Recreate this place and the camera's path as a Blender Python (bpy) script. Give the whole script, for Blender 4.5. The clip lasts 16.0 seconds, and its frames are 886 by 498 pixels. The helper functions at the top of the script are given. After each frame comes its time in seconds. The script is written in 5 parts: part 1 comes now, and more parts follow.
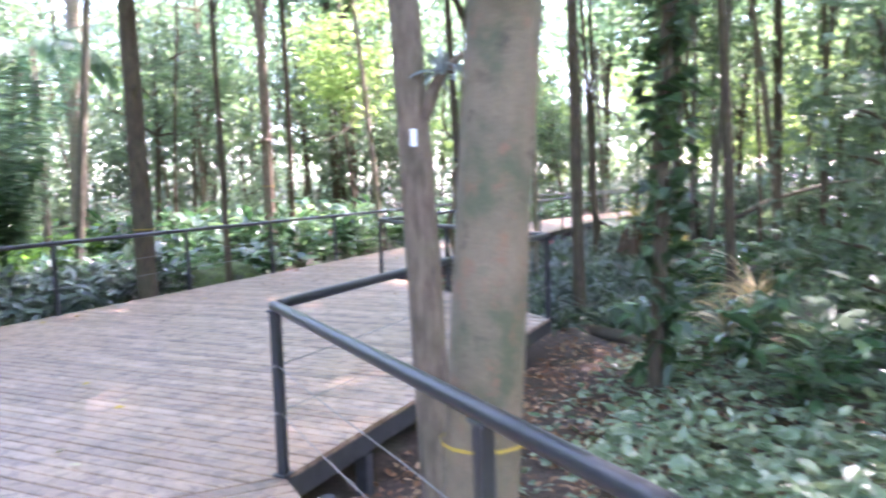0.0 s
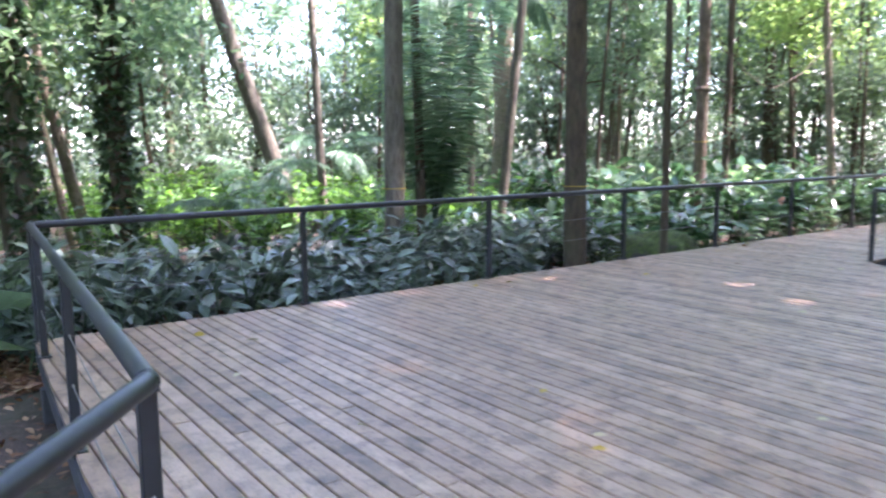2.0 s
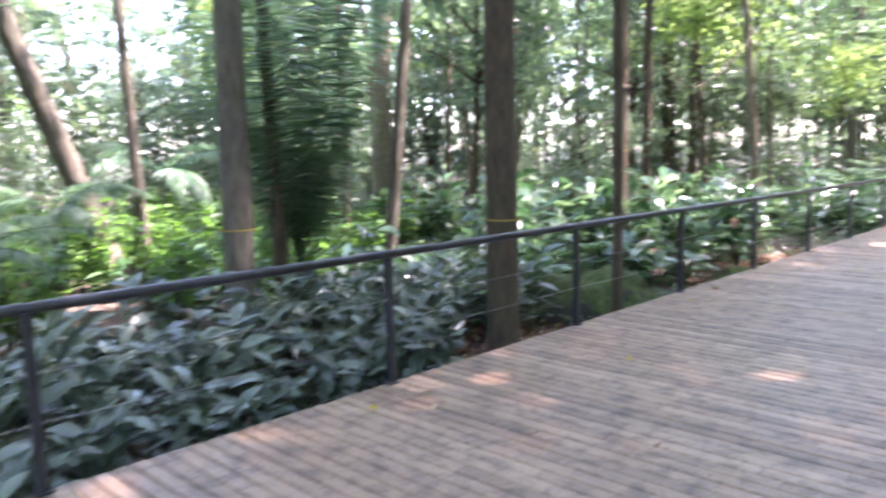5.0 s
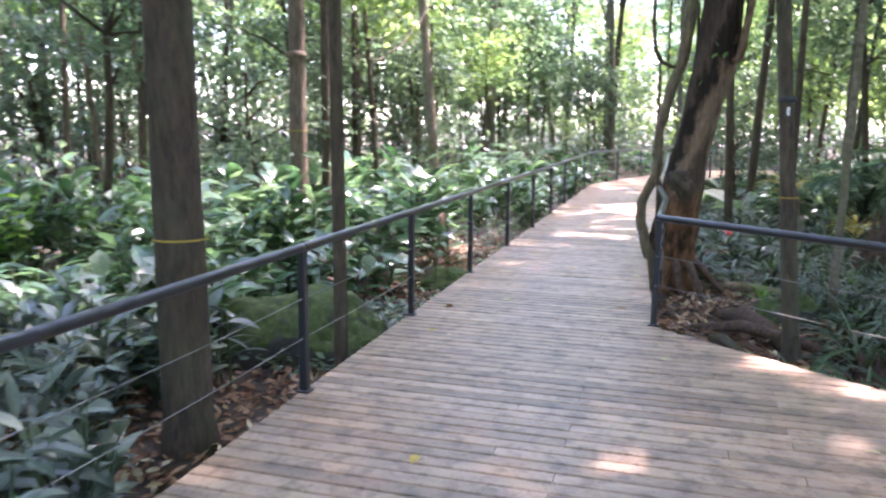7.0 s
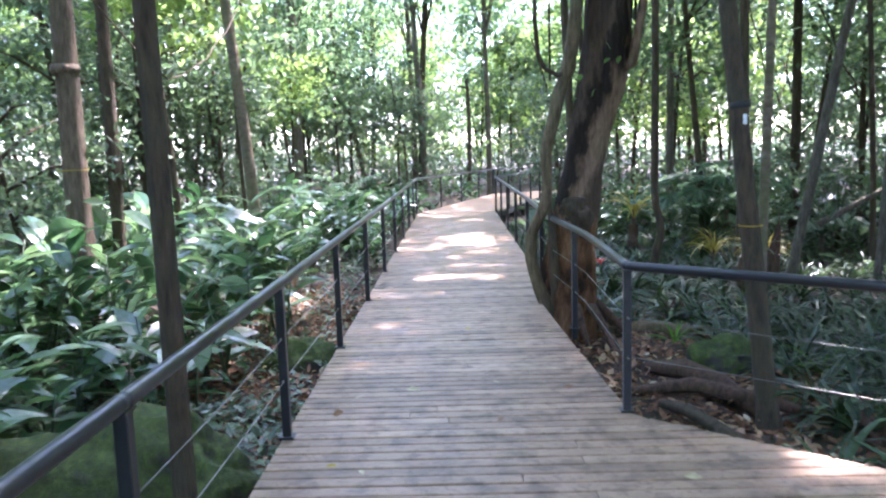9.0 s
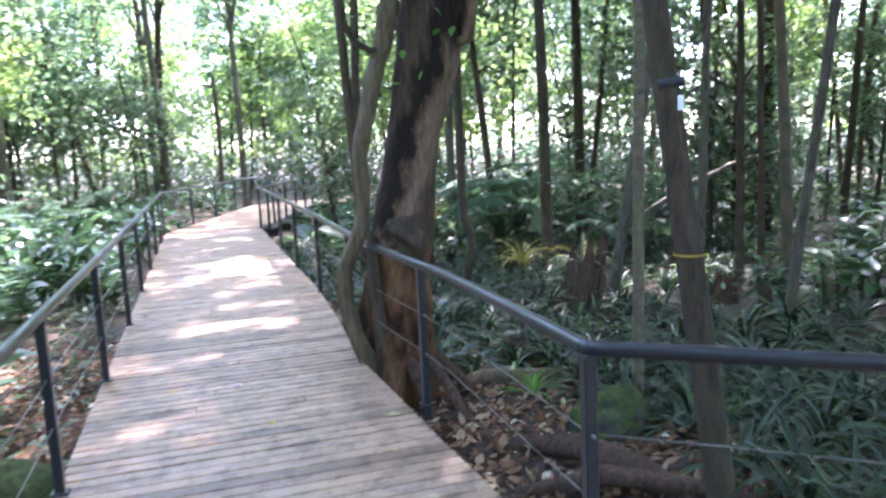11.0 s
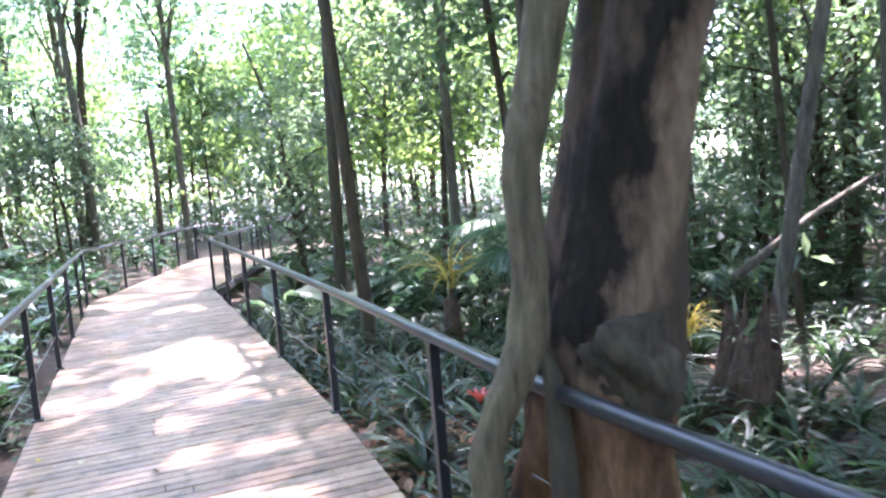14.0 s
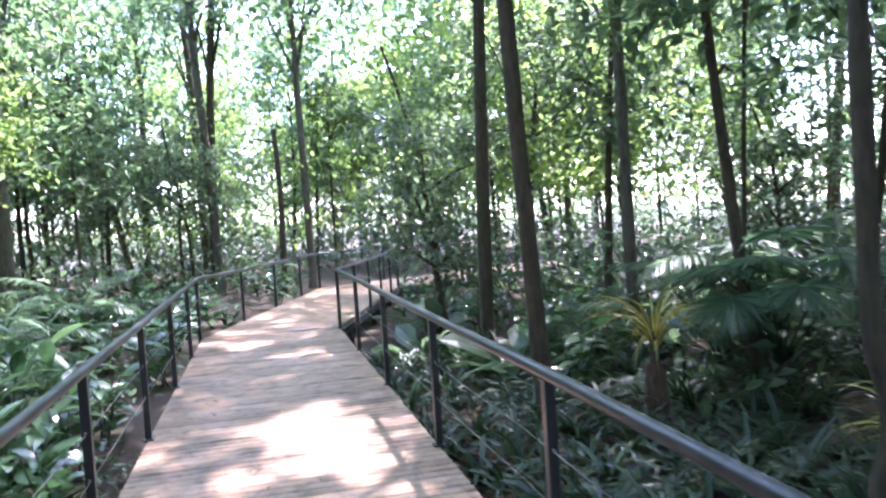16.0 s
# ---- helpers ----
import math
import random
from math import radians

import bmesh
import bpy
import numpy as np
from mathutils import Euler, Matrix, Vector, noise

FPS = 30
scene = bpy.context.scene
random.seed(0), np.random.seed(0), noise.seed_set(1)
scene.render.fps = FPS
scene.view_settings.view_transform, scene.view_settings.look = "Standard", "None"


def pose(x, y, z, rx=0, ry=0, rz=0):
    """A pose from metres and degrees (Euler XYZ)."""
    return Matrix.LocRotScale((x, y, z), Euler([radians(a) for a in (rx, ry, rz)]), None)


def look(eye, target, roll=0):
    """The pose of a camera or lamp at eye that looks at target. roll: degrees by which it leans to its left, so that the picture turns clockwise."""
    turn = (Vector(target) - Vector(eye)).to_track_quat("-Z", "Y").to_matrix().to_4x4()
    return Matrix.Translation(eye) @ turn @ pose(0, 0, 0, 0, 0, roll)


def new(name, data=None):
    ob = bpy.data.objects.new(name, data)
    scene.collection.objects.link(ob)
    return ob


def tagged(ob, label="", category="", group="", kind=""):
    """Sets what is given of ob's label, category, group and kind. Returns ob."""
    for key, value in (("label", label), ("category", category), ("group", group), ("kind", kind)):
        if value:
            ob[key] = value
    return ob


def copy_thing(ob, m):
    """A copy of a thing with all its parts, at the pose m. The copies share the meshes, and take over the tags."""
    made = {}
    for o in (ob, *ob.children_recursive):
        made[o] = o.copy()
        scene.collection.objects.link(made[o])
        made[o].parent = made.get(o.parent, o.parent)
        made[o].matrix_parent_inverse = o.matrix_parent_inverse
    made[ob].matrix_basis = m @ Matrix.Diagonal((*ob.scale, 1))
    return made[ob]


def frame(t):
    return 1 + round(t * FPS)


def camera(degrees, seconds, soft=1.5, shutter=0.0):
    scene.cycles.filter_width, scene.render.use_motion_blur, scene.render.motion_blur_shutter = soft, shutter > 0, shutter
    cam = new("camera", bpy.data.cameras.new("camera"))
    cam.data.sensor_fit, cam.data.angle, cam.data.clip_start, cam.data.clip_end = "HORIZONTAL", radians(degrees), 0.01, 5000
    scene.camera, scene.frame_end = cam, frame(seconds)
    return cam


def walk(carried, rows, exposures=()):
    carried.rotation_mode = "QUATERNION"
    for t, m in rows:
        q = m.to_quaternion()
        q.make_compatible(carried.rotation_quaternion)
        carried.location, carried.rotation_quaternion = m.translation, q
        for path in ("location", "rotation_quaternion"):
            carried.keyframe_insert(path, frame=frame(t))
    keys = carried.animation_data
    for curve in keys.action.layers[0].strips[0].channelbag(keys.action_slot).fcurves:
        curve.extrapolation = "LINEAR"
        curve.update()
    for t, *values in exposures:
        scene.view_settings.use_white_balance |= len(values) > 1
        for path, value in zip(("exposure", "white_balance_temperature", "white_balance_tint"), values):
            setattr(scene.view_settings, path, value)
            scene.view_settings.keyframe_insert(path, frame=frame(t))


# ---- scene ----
cam = camera(61.0, 16.0, soft=2.2, shutter=0.5)
PATH = [
    (0, (2.178, -0.924, 1.588), (1.327, 0.877, 1.41), -1.9),
    (0.5, (1.771, -0.677, 1.595), (0.695, 0.999, 1.408), -0.2),
    (1, (1.243, -0.43, 1.596), (0.023, 1.136, 1.348), -0.1),
    (1.5, (0.709, -0.094, 1.542), (-0.732, 1.273, 1.309), -1.3),
    (2, (0.174, 0.137, 1.548), (-1.427, 1.305, 1.279), -0.4),
    (2.5, (-0.377, 0.36, 1.546), (-2.063, 1.403, 1.287), -0.5),
    (3, (-0.876, 0.719, 1.485), (-2.688, 1.523, 1.217), 0.2),
    (3.5, (-1.395, 0.963, 1.511), (-3.217, 1.742, 1.238), 0.6),
    (4, (-1.763, 1.434, 1.561), (-3.567, 2.269, 1.344), -1.0),
    (4.5, (-2.217, 1.812, 1.626), (-3.879, 2.895, 1.369), -0.1),
    (5, (-2.631, 2.2, 1.663), (-4.008, 3.628, 1.408), -1.3),
    (5.2, (-2.838, 2.376, 1.668), (-4.102, 3.907, 1.424), -0.7),
    (7.3, (-4.606, 4.149, 1.723), (-5.056, 6.068, 1.389), 0.3),
    (7.5, (-4.720, 4.322, 1.704), (-5.097, 6.258, 1.369), 0.2),
    (8, (-5.000, 4.851, 1.692), (-5.317, 6.8, 1.375), 0.2),
    (8.5, (-5.341, 5.372, 1.701), (-5.484, 7.337, 1.361), 0.6),
    (9, (-5.534, 5.866, 1.705), (-5.574, 7.849, 1.447), -1.8),
    (9.5, (-5.660, 6.429, 1.703), (-5.696, 8.408, 1.416), 0.9),
    (10, (-5.737, 6.992, 1.697), (-5.557, 8.961, 1.394), -1.2),
    (12.3, (-5.778, 9.706, 1.751), (-4.840, 11.461, 1.547), -2.3),
    (12.5, (-5.770, 9.934, 1.758), (-4.801, 11.669, 1.536), -2.7),
    (13, (-5.741, 10.628, 1.76), (-4.912, 12.442, 1.611), -2.5),
    (13.5, (-5.790, 11.207, 1.706), (-4.980, 13.025, 1.509), -2.9),
    (14, (-5.715, 11.895, 1.657), (-4.966, 13.741, 1.48), -4.8),
    (14.5, (-5.657, 12.569, 1.653), (-5.010, 14.455, 1.487), -0.3),
    (15, (-5.660, 13.171, 1.678), (-4.977, 15.042, 1.496), -3.3),
    (15.5, (-5.610, 13.709, 1.649), (-5.066, 15.629, 1.51), -2.8),
    (16, (-5.630, 14.333, 1.646), (-5.158, 16.275, 1.569), -3.7),
]
walk(cam, [(t, look(eye, target, roll)) for t, eye, target, roll in PATH], exposures=[(0.0, 5.12, 6050, 44), (0.8, 4.66, 5950, 42), (3.0, 4.5, 5900, 37), (5.0, 4.58, 6200, 41), (7.3, 4.64, 6200, 40), (8.2, 4.6, 6150, 39), (9.2, 4.42, 5700, 34), (12.3, 4.92, 5750, 37), (14.2, 4.9, 5750, 37), (16.0, 4.22, 5650, 35)])

# ---- light ----
SUN_WAY = Vector((0.33, 0.38, 0.95)).normalized()
world = bpy.data.worlds.new("sky")
scene.world = world
world.use_nodes = True
wn = world.node_tree.nodes
sky = wn.new("ShaderNodeTexSky")
sky.sky_type, sky.sun_disc = "NISHITA", False
sky.sun_elevation = math.asin(SUN_WAY.z)
sky.sun_rotation = math.atan2(SUN_WAY.x, SUN_WAY.y)
sky.air_density, sky.dust_density, sky.ozone_density = 1.0, 1.2, 1.0
wn["Background"].inputs["Strength"].default_value = 0.15
world.node_tree.links.new(sky.outputs[0], wn["Background"].inputs["Color"])
sun_data = bpy.data.lights.new("sun", "SUN")
sun_data.energy, sun_data.angle, sun_data.color = 2.6, radians(1.4), (1.0, 0.96, 0.88)
sun = new("sun", sun_data)
sun.matrix_world = look(SUN_WAY * 60, (0, 0, 0))

# ---- materials ----
def nodes_of(name):
    m = bpy.data.materials.new(name)
    m.use_nodes = True
    nt = m.node_tree
    return m, nt, nt.nodes["Principled BSDF"]


def add(nt, kind, **values):
    n = nt.nodes.new(kind)
    for key, v in values.items():
        n.inputs[key].default_value = v
    return n


def ramp(nt, fac, stops):
    r = nt.nodes.new("ShaderNodeValToRGB")
    el = r.color_ramp.elements
    while len(el) < len(stops):
        el.new(0.5)
    for e, (p, c) in zip(el, stops):
        e.position, e.color = p, (*c, 1)
    nt.links.new(fac, r.inputs[0])
    return r.outputs[0]


def mix(nt, fac, a, b, mode="MIX"):
    n = nt.nodes.new("ShaderNodeMix")
    n.data_type, n.blend_type = "RGBA", mode
    for sock, v in ((n.inputs[0], fac), (n.inputs[6], a), (n.inputs[7], b)):
        if hasattr(v, "is_linked"):
            nt.links.new(v, sock)
        else:
            sock.default_value = v if isinstance(v, (int, float)) else (*v, 1)
    return n.outputs[2]


def coords(nt, scale, shift=None):
    """World position, stretched by scale; shift: a random offset for each object."""
    g = nt.nodes.new("ShaderNodeNewGeometry")
    mp = nt.nodes.new("ShaderNodeMapping")
    mp.inputs["Scale"].default_value = scale
    nt.links.new(g.outputs["Position"], mp.inputs["Vector"])
    if shift:
        oi = nt.nodes.new("ShaderNodeObjectInfo")
        m = nt.nodes.new("ShaderNodeMath")
        m.operation = "MULTIPLY"
        m.inputs[1].default_value = shift
        nt.links.new(oi.outputs["Random"], m.inputs[0])
        nt.links.new(m.outputs[0], mp.inputs["Location"])
    return mp.outputs[0]


def noise_of(nt, vec, scale, detail=5.0, rough=0.6):
    n = add(nt, "ShaderNodeTexNoise", Scale=scale, Detail=detail, Roughness=rough)
    nt.links.new(vec, n.inputs["Vector"])
    return n.outputs["Fac"]


def bump(nt, bsdf, height, strength, distance=0.01):
    b = add(nt, "ShaderNodeBump", Strength=strength, Distance=distance)
    nt.links.new(height, b.inputs["Height"])
    nt.links.new(b.outputs[0], bsdf.inputs["Normal"])


def leaf_material(name, dark, mid, light, rough=0.4, clear=0.3, gloss=0.5):
    m, nt, b = nodes_of(name)
    g = nt.nodes.new("ShaderNodeNewGeometry")
    c = ramp(nt, g.outputs["Random Per Island"], [(0.0, dark), (0.5, mid), (1.0, light)])
    n = noise_of(nt, coords(nt, (1, 1, 1)), 30.0, 3.0)
    c = mix(nt, 0.45, c, ramp(nt, n, [(0.3, (0.35, 0.35, 0.35)), (0.7, (1.0, 1.0, 1.0))]), "MULTIPLY")
    nt.links.new(c, b.inputs["Base Color"])
    b.inputs["Roughness"].default_value = rough
    b.inputs["Specular IOR Level"].default_value = gloss
    bump(nt, b, n, 0.25, 0.004)
    t = nt.nodes.new("ShaderNodeBsdfTranslucent")
    warm = mix(nt, 1.0, c, (1.0, 1.0, 0.84), "MULTIPLY")
    up = mix(nt, 1.0, warm, (2.1, 2.1, 2.1), "MULTIPLY")
    nt.links.new(up, t.inputs["Color"])
    ms = nt.nodes.new("ShaderNodeMixShader")
    ms.inputs[0].default_value = clear
    nt.links.new(b.outputs[0], ms.inputs[1])
    nt.links.new(t.outputs[0], ms.inputs[2])
    nt.links.new(ms.outputs[0], nt.nodes["Material Output"].inputs["Surface"])
    return m


def bark_material(name, dark, light, moss=(0.10, 0.11, 0.05), moss_amount=0.35, fine=1.0, along=0.22):
    m, nt, b = nodes_of(name)
    v = coords(nt, (1, 1, along), 37.0)
    n1 = noise_of(nt, v, 22.0 * fine, 8.0, 0.7)
    n2 = noise_of(nt, coords(nt, (1, 1, 1), 11.0), 3.0, 4.0)
    c = ramp(nt, n1, [(0.3, dark), (0.7, light)])
    mm = ramp(nt, n2, [(0.45, (0, 0, 0)), (0.75, (moss_amount,) * 3)])
    c = mix(nt, mm, c, moss)
    nt.links.new(c, b.inputs["Base Color"])
    b.inputs["Roughness"].default_value = 0.9
    bump(nt, b, n1, 1.0, 0.04)
    return m


def blotched_bark_material():
    """Smooth bark with patches of brown, grey-green lichen and rust."""
    m, nt, b = nodes_of("blotched smooth bark")
    big = noise_of(nt, coords(nt, (1, 1, 0.8), 3.0), 5.5, 4.0, 0.6)
    rust = noise_of(nt, coords(nt, (1, 1, 0.9), 23.0), 11.0, 5.0, 0.65)
    fine = noise_of(nt, coords(nt, (1, 1, 1.5), 7.0), 60.0, 6.0, 0.7)
    c = ramp(nt, big, [(0.34, (0.07, 0.075, 0.036)), (0.46, (0.122, 0.098, 0.056)), (0.62, (0.165, 0.122, 0.073)), (0.72, (0.11, 0.103, 0.057))])
    c = mix(nt, ramp(nt, rust, [(0.56, (0, 0, 0)), (0.68, (0.75, 0.75, 0.75))]), c, (0.19, 0.095, 0.053))
    c = mix(nt, ramp(nt, rust, [(0.30, (0.8, 0.8, 0.8)), (0.40, (0, 0, 0))]), c, (0.05, 0.038, 0.022))
    c = mix(nt, 0.45, c, ramp(nt, fine, [(0.3, (0.55, 0.55, 0.55)), (0.7, (1.1, 1.1, 1.1))]), "MULTIPLY")
    nt.links.new(c, b.inputs["Base Color"])
    b.inputs["Roughness"].default_value = 0.88
    bump(nt, b, mix(nt, 0.5, rust, fine), 0.5, 0.02)
    return m


def plain(name, color, rough=0.6, metal=0.0, vary=0.25, scale=12.0):
    m, nt, b = nodes_of(name)
    n = noise_of(nt, coords(nt, (1, 1, 1), 5.0), scale)
    c = mix(nt, vary, color, ramp(nt, n, [(0.3, tuple(0.3 * q for q in color)), (0.7, tuple(min(1, 1.5 * q) for q in color))]))
    nt.links.new(c, b.inputs["Base Color"])
    b.inputs["Roughness"].default_value, b.inputs["Metallic"].default_value = rough, metal
    bump(nt, b, n, 0.15, 0.003)
    return m


def wood_material():
    m, nt, b = nodes_of("weathered decking")
    oi = nt.nodes.new("ShaderNodeObjectInfo")
    g = nt.nodes.new("ShaderNodeNewGeometry")
    both = nt.nodes.new("ShaderNodeMath")
    both.operation = "ADD"
    nt.links.new(oi.outputs["Random"], both.inputs[0])
    nt.links.new(g.outputs["Random Per Island"], both.inputs[1])
    wrap = nt.nodes.new("ShaderNodeMath")
    wrap.operation = "FRACT"
    nt.links.new(both.outputs[0], wrap.inputs[0])
    tone = ramp(nt, wrap.outputs[0], [(0.0, (0.23, 0.144, 0.088)), (0.12, (0.32, 0.202, 0.124)), (0.6, (0.39, 0.25, 0.155)), (1.0, (0.46, 0.305, 0.196))])
    grain = noise_of(nt, coords(nt, (1.2, 14, 4), 40.0), 9.0, 8.0, 0.7)
    c = mix(nt, 0.55, tone, ramp(nt, grain, [(0.25, (0.4, 0.4, 0.4)), (0.7, (1.15, 1.12, 1.1))]), "MULTIPLY")
    stain = noise_of(nt, coords(nt, (1.5, 2.5, 1)), 1.7, 5.0, 0.65)
    c = mix(nt, 0.6, c, ramp(nt, stain, [(0.34, (0.42, 0.43, 0.47)), (0.55, (1.0, 1.0, 1.0))]), "MULTIPLY")
    blot = noise_of(nt, coords(nt, (1, 1, 1)), 6.5, 4.0)
    c = mix(nt, 0.68, c, ramp(nt, blot, [(0.37, (0.35, 0.34, 0.35)), (0.52, (1.0, 1.0, 1.0))]), "MULTIPLY")
    speck = noise_of(nt, coords(nt, (1, 1.6, 1), 9.0), 27.0, 3.0)
    c = mix(nt, 0.5, c, ramp(nt, speck, [(0.33, (0.3, 0.28, 0.27)), (0.43, (1.0, 1.0, 1.0))]), "MULTIPLY")
    nt.links.new(c, b.inputs["Base Color"])
    r = nt.nodes.new("ShaderNodeMapRange")
    r.inputs["To Min"].default_value, r.inputs["To Max"].default_value = 0.34, 0.62
    nt.links.new(grain, r.inputs["Value"])
    nt.links.new(r.outputs[0], b.inputs["Roughness"])
    bump(nt, b, grain, 0.35, 0.004)
    return m


def ground_material():
    m, nt, b = nodes_of("forest soil")
    n1 = noise_of(nt, coords(nt, (1, 1, 1)), 1.3, 5.0)
    n2 = noise_of(nt, coords(nt, (1, 1, 1)), 18.0, 8.0, 0.75)
    c = ramp(nt, n2, [(0.3, (0.025, 0.016, 0.011)), (0.55, (0.075, 0.05, 0.034)), (0.75, (0.15, 0.10, 0.07))])
    green = ramp(nt, n1, [(0.5, (0, 0, 0)), (0.7, (0.5, 0.5, 0.5))])
    c = mix(nt, green, c, (0.035, 0.055, 0.018))
    nt.links.new(c, b.inputs["Base Color"])
    b.inputs["Roughness"].default_value = 0.95
    bump(nt, b, n2, 0.9, 0.03)
    return m


def stripped_bark_material():
    """Weathered wood: grey-brown bark, a charred streak winding up the trunk, bare tan wood, and rot at the foot."""
    m, nt, b = nodes_of("stripped old trunk")
    g = nt.nodes.new("ShaderNodeNewGeometry")
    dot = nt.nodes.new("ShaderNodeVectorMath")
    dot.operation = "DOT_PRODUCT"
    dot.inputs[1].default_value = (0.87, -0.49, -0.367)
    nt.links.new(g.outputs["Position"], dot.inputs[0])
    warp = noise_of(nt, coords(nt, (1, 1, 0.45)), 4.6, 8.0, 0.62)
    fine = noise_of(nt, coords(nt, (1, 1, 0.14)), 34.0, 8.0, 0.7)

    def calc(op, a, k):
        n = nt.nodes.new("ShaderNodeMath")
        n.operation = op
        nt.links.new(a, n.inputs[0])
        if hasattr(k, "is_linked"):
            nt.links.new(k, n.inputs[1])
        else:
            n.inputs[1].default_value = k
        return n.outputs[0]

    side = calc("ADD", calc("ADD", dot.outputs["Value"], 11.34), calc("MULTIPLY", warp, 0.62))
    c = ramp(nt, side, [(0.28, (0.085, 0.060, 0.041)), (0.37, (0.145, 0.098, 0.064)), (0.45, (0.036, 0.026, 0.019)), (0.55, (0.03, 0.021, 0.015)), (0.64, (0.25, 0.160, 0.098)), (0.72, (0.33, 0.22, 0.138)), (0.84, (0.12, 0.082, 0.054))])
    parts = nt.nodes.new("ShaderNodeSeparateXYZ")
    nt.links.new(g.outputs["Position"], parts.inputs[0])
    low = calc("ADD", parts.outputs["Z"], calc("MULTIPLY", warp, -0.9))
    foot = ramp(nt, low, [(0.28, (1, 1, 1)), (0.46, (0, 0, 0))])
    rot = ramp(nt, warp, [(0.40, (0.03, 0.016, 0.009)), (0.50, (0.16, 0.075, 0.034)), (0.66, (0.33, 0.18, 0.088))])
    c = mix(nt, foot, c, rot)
    c = mix(nt, 0.8, c, ramp(nt, fine, [(0.3, (0.3, 0.28, 0.27)), (0.7, (1.1, 1.1, 1.1))]), "MULTIPLY")
    nt.links.new(c, b.inputs["Base Color"])
    b.inputs["Roughness"].default_value = 0.85
    b.inputs["Specular IOR Level"].default_value = 0.2
    bump(nt, b, mix(nt, 0.5, warp, fine), 1.0, 0.07)
    return m


def moss_material():
    """Dark rock under moss: bright cushions on what faces up, bare streaks on the sides."""
    m, nt, b = nodes_of("mossy stone")
    big = noise_of(nt, coords(nt, (1, 1, 1)), 3.4, 6.0, 0.65)
    mid = noise_of(nt, coords(nt, (1, 1, 1)), 14.0, 5.0, 0.65)
    fine = noise_of(nt, coords(nt, (1, 1, 1)), 70.0, 6.0, 0.7)
    rock = ramp(nt, fine, [(0.3, (0.02, 0.019, 0.015)), (0.7, (0.085, 0.08, 0.064))])
    moss = ramp(nt, mid, [(0.32, (0.022, 0.035, 0.007)), (0.55, (0.06, 0.092, 0.016)), (0.72, (0.115, 0.16, 0.03))])
    moss = mix(nt, 0.5, moss, ramp(nt, fine, [(0.3, (0.4, 0.4, 0.4)), (0.7, (1.2, 1.2, 1.2))]), "MULTIPLY")
    g = nt.nodes.new("ShaderNodeNewGeometry")
    xyz = nt.nodes.new("ShaderNodeSeparateXYZ")
    nt.links.new(g.outputs["Normal"], xyz.inputs[0])
    up = nt.nodes.new("ShaderNodeMath")
    up.operation = "MULTIPLY_ADD"
    up.inputs[1].default_value, up.inputs[2].default_value = 0.28, 0.0
    nt.links.new(xyz.outputs["Z"], up.inputs[0])
    both = nt.nodes.new("ShaderNodeMath")
    both.operation = "ADD"
    nt.links.new(up.outputs[0], both.inputs[0])
    nt.links.new(big, both.inputs[1])
    cover = ramp(nt, both.outputs[0], [(0.5, (0, 0, 0)), (0.62, (1, 1, 1))])
    nt.links.new(mix(nt, cover, rock, moss), b.inputs["Base Color"])
    b.inputs["Roughness"].default_value = 0.95
    bump(nt, b, mix(nt, 0.5, mid, fine), 1.0, 0.04)
    return m


WOOD = wood_material()
SOIL = ground_material()
PAINT = plain("black rail paint", (0.018, 0.020, 0.022), 0.36, 0.0, 0.3, 25.0)
PAINT.node_tree.nodes["Principled BSDF"].inputs["Specular IOR Level"].default_value = 0.5
STEEL = plain("dark frame steel", (0.03, 0.03, 0.03), 0.7, 0.0, 0.5)
CABLE = plain("steel cable", (0.20, 0.19, 0.17), 0.5, 0.6)
BARK_GREY = bark_material("grey bark", (0.04, 0.033, 0.022), (0.19, 0.158, 0.112))
BARK_DARK = bark_material("dark bark", (0.024, 0.016, 0.009), (0.115, 0.08, 0.044), (0.058, 0.065, 0.026), 0.5)
BARK_BROWN = bark_material("brown bark", (0.06, 0.04, 0.026), (0.235, 0.165, 0.11))
BARK_SMOOTH = bark_material("smooth lichen bark", (0.10, 0.077, 0.046), (0.26, 0.21, 0.138), (0.13, 0.14, 0.05), 0.8, 0.5, 1.6)
BARK_BLOTCHED = blotched_bark_material()
BARK_VINE = bark_material("woody vine bark", (0.045, 0.031, 0.016), (0.24, 0.175, 0.095), (0.10, 0.11, 0.035), 0.6)
BARK_OLD = stripped_bark_material()
ROTTEN = bark_material("rotten wood", (0.018, 0.010, 0.007), (0.16, 0.082, 0.046), (0.05, 0.06, 0.025), 0.35, 1.2, 0.3)
TAPE = plain("yellow tape", (0.36, 0.24, 0.03), 0.7)
WHITE = plain("white plastic tag", (0.78, 0.78, 0.75), 0.5)
MOSS = moss_material()
LEAF_HIGH = leaf_material("canopy leaves", (0.05, 0.09, 0.049), (0.09, 0.15, 0.076), (0.158, 0.228, 0.116), 0.42, 0.52)
LEAF_MID = leaf_material("understorey leaves", (0.05, 0.08, 0.045), (0.085, 0.135, 0.075), (0.15, 0.21, 0.12), 0.36, 0.42, 0.7)
# brighter, yellower copy of the leaves: sunlight put into colour and translucency
LEAF_SUN_TINT = leaf_material("understorey leaves with sunlight in the colour", (0.085, 0.14, 0.045), (0.145, 0.215, 0.066), (0.22, 0.30, 0.10), 0.42, 0.68)
LEAF_BRIGHT = leaf_material("bright fern leaves", (0.06, 0.14, 0.02), (0.09, 0.20, 0.03), (0.14, 0.27, 0.05), 0.45, 0.45)
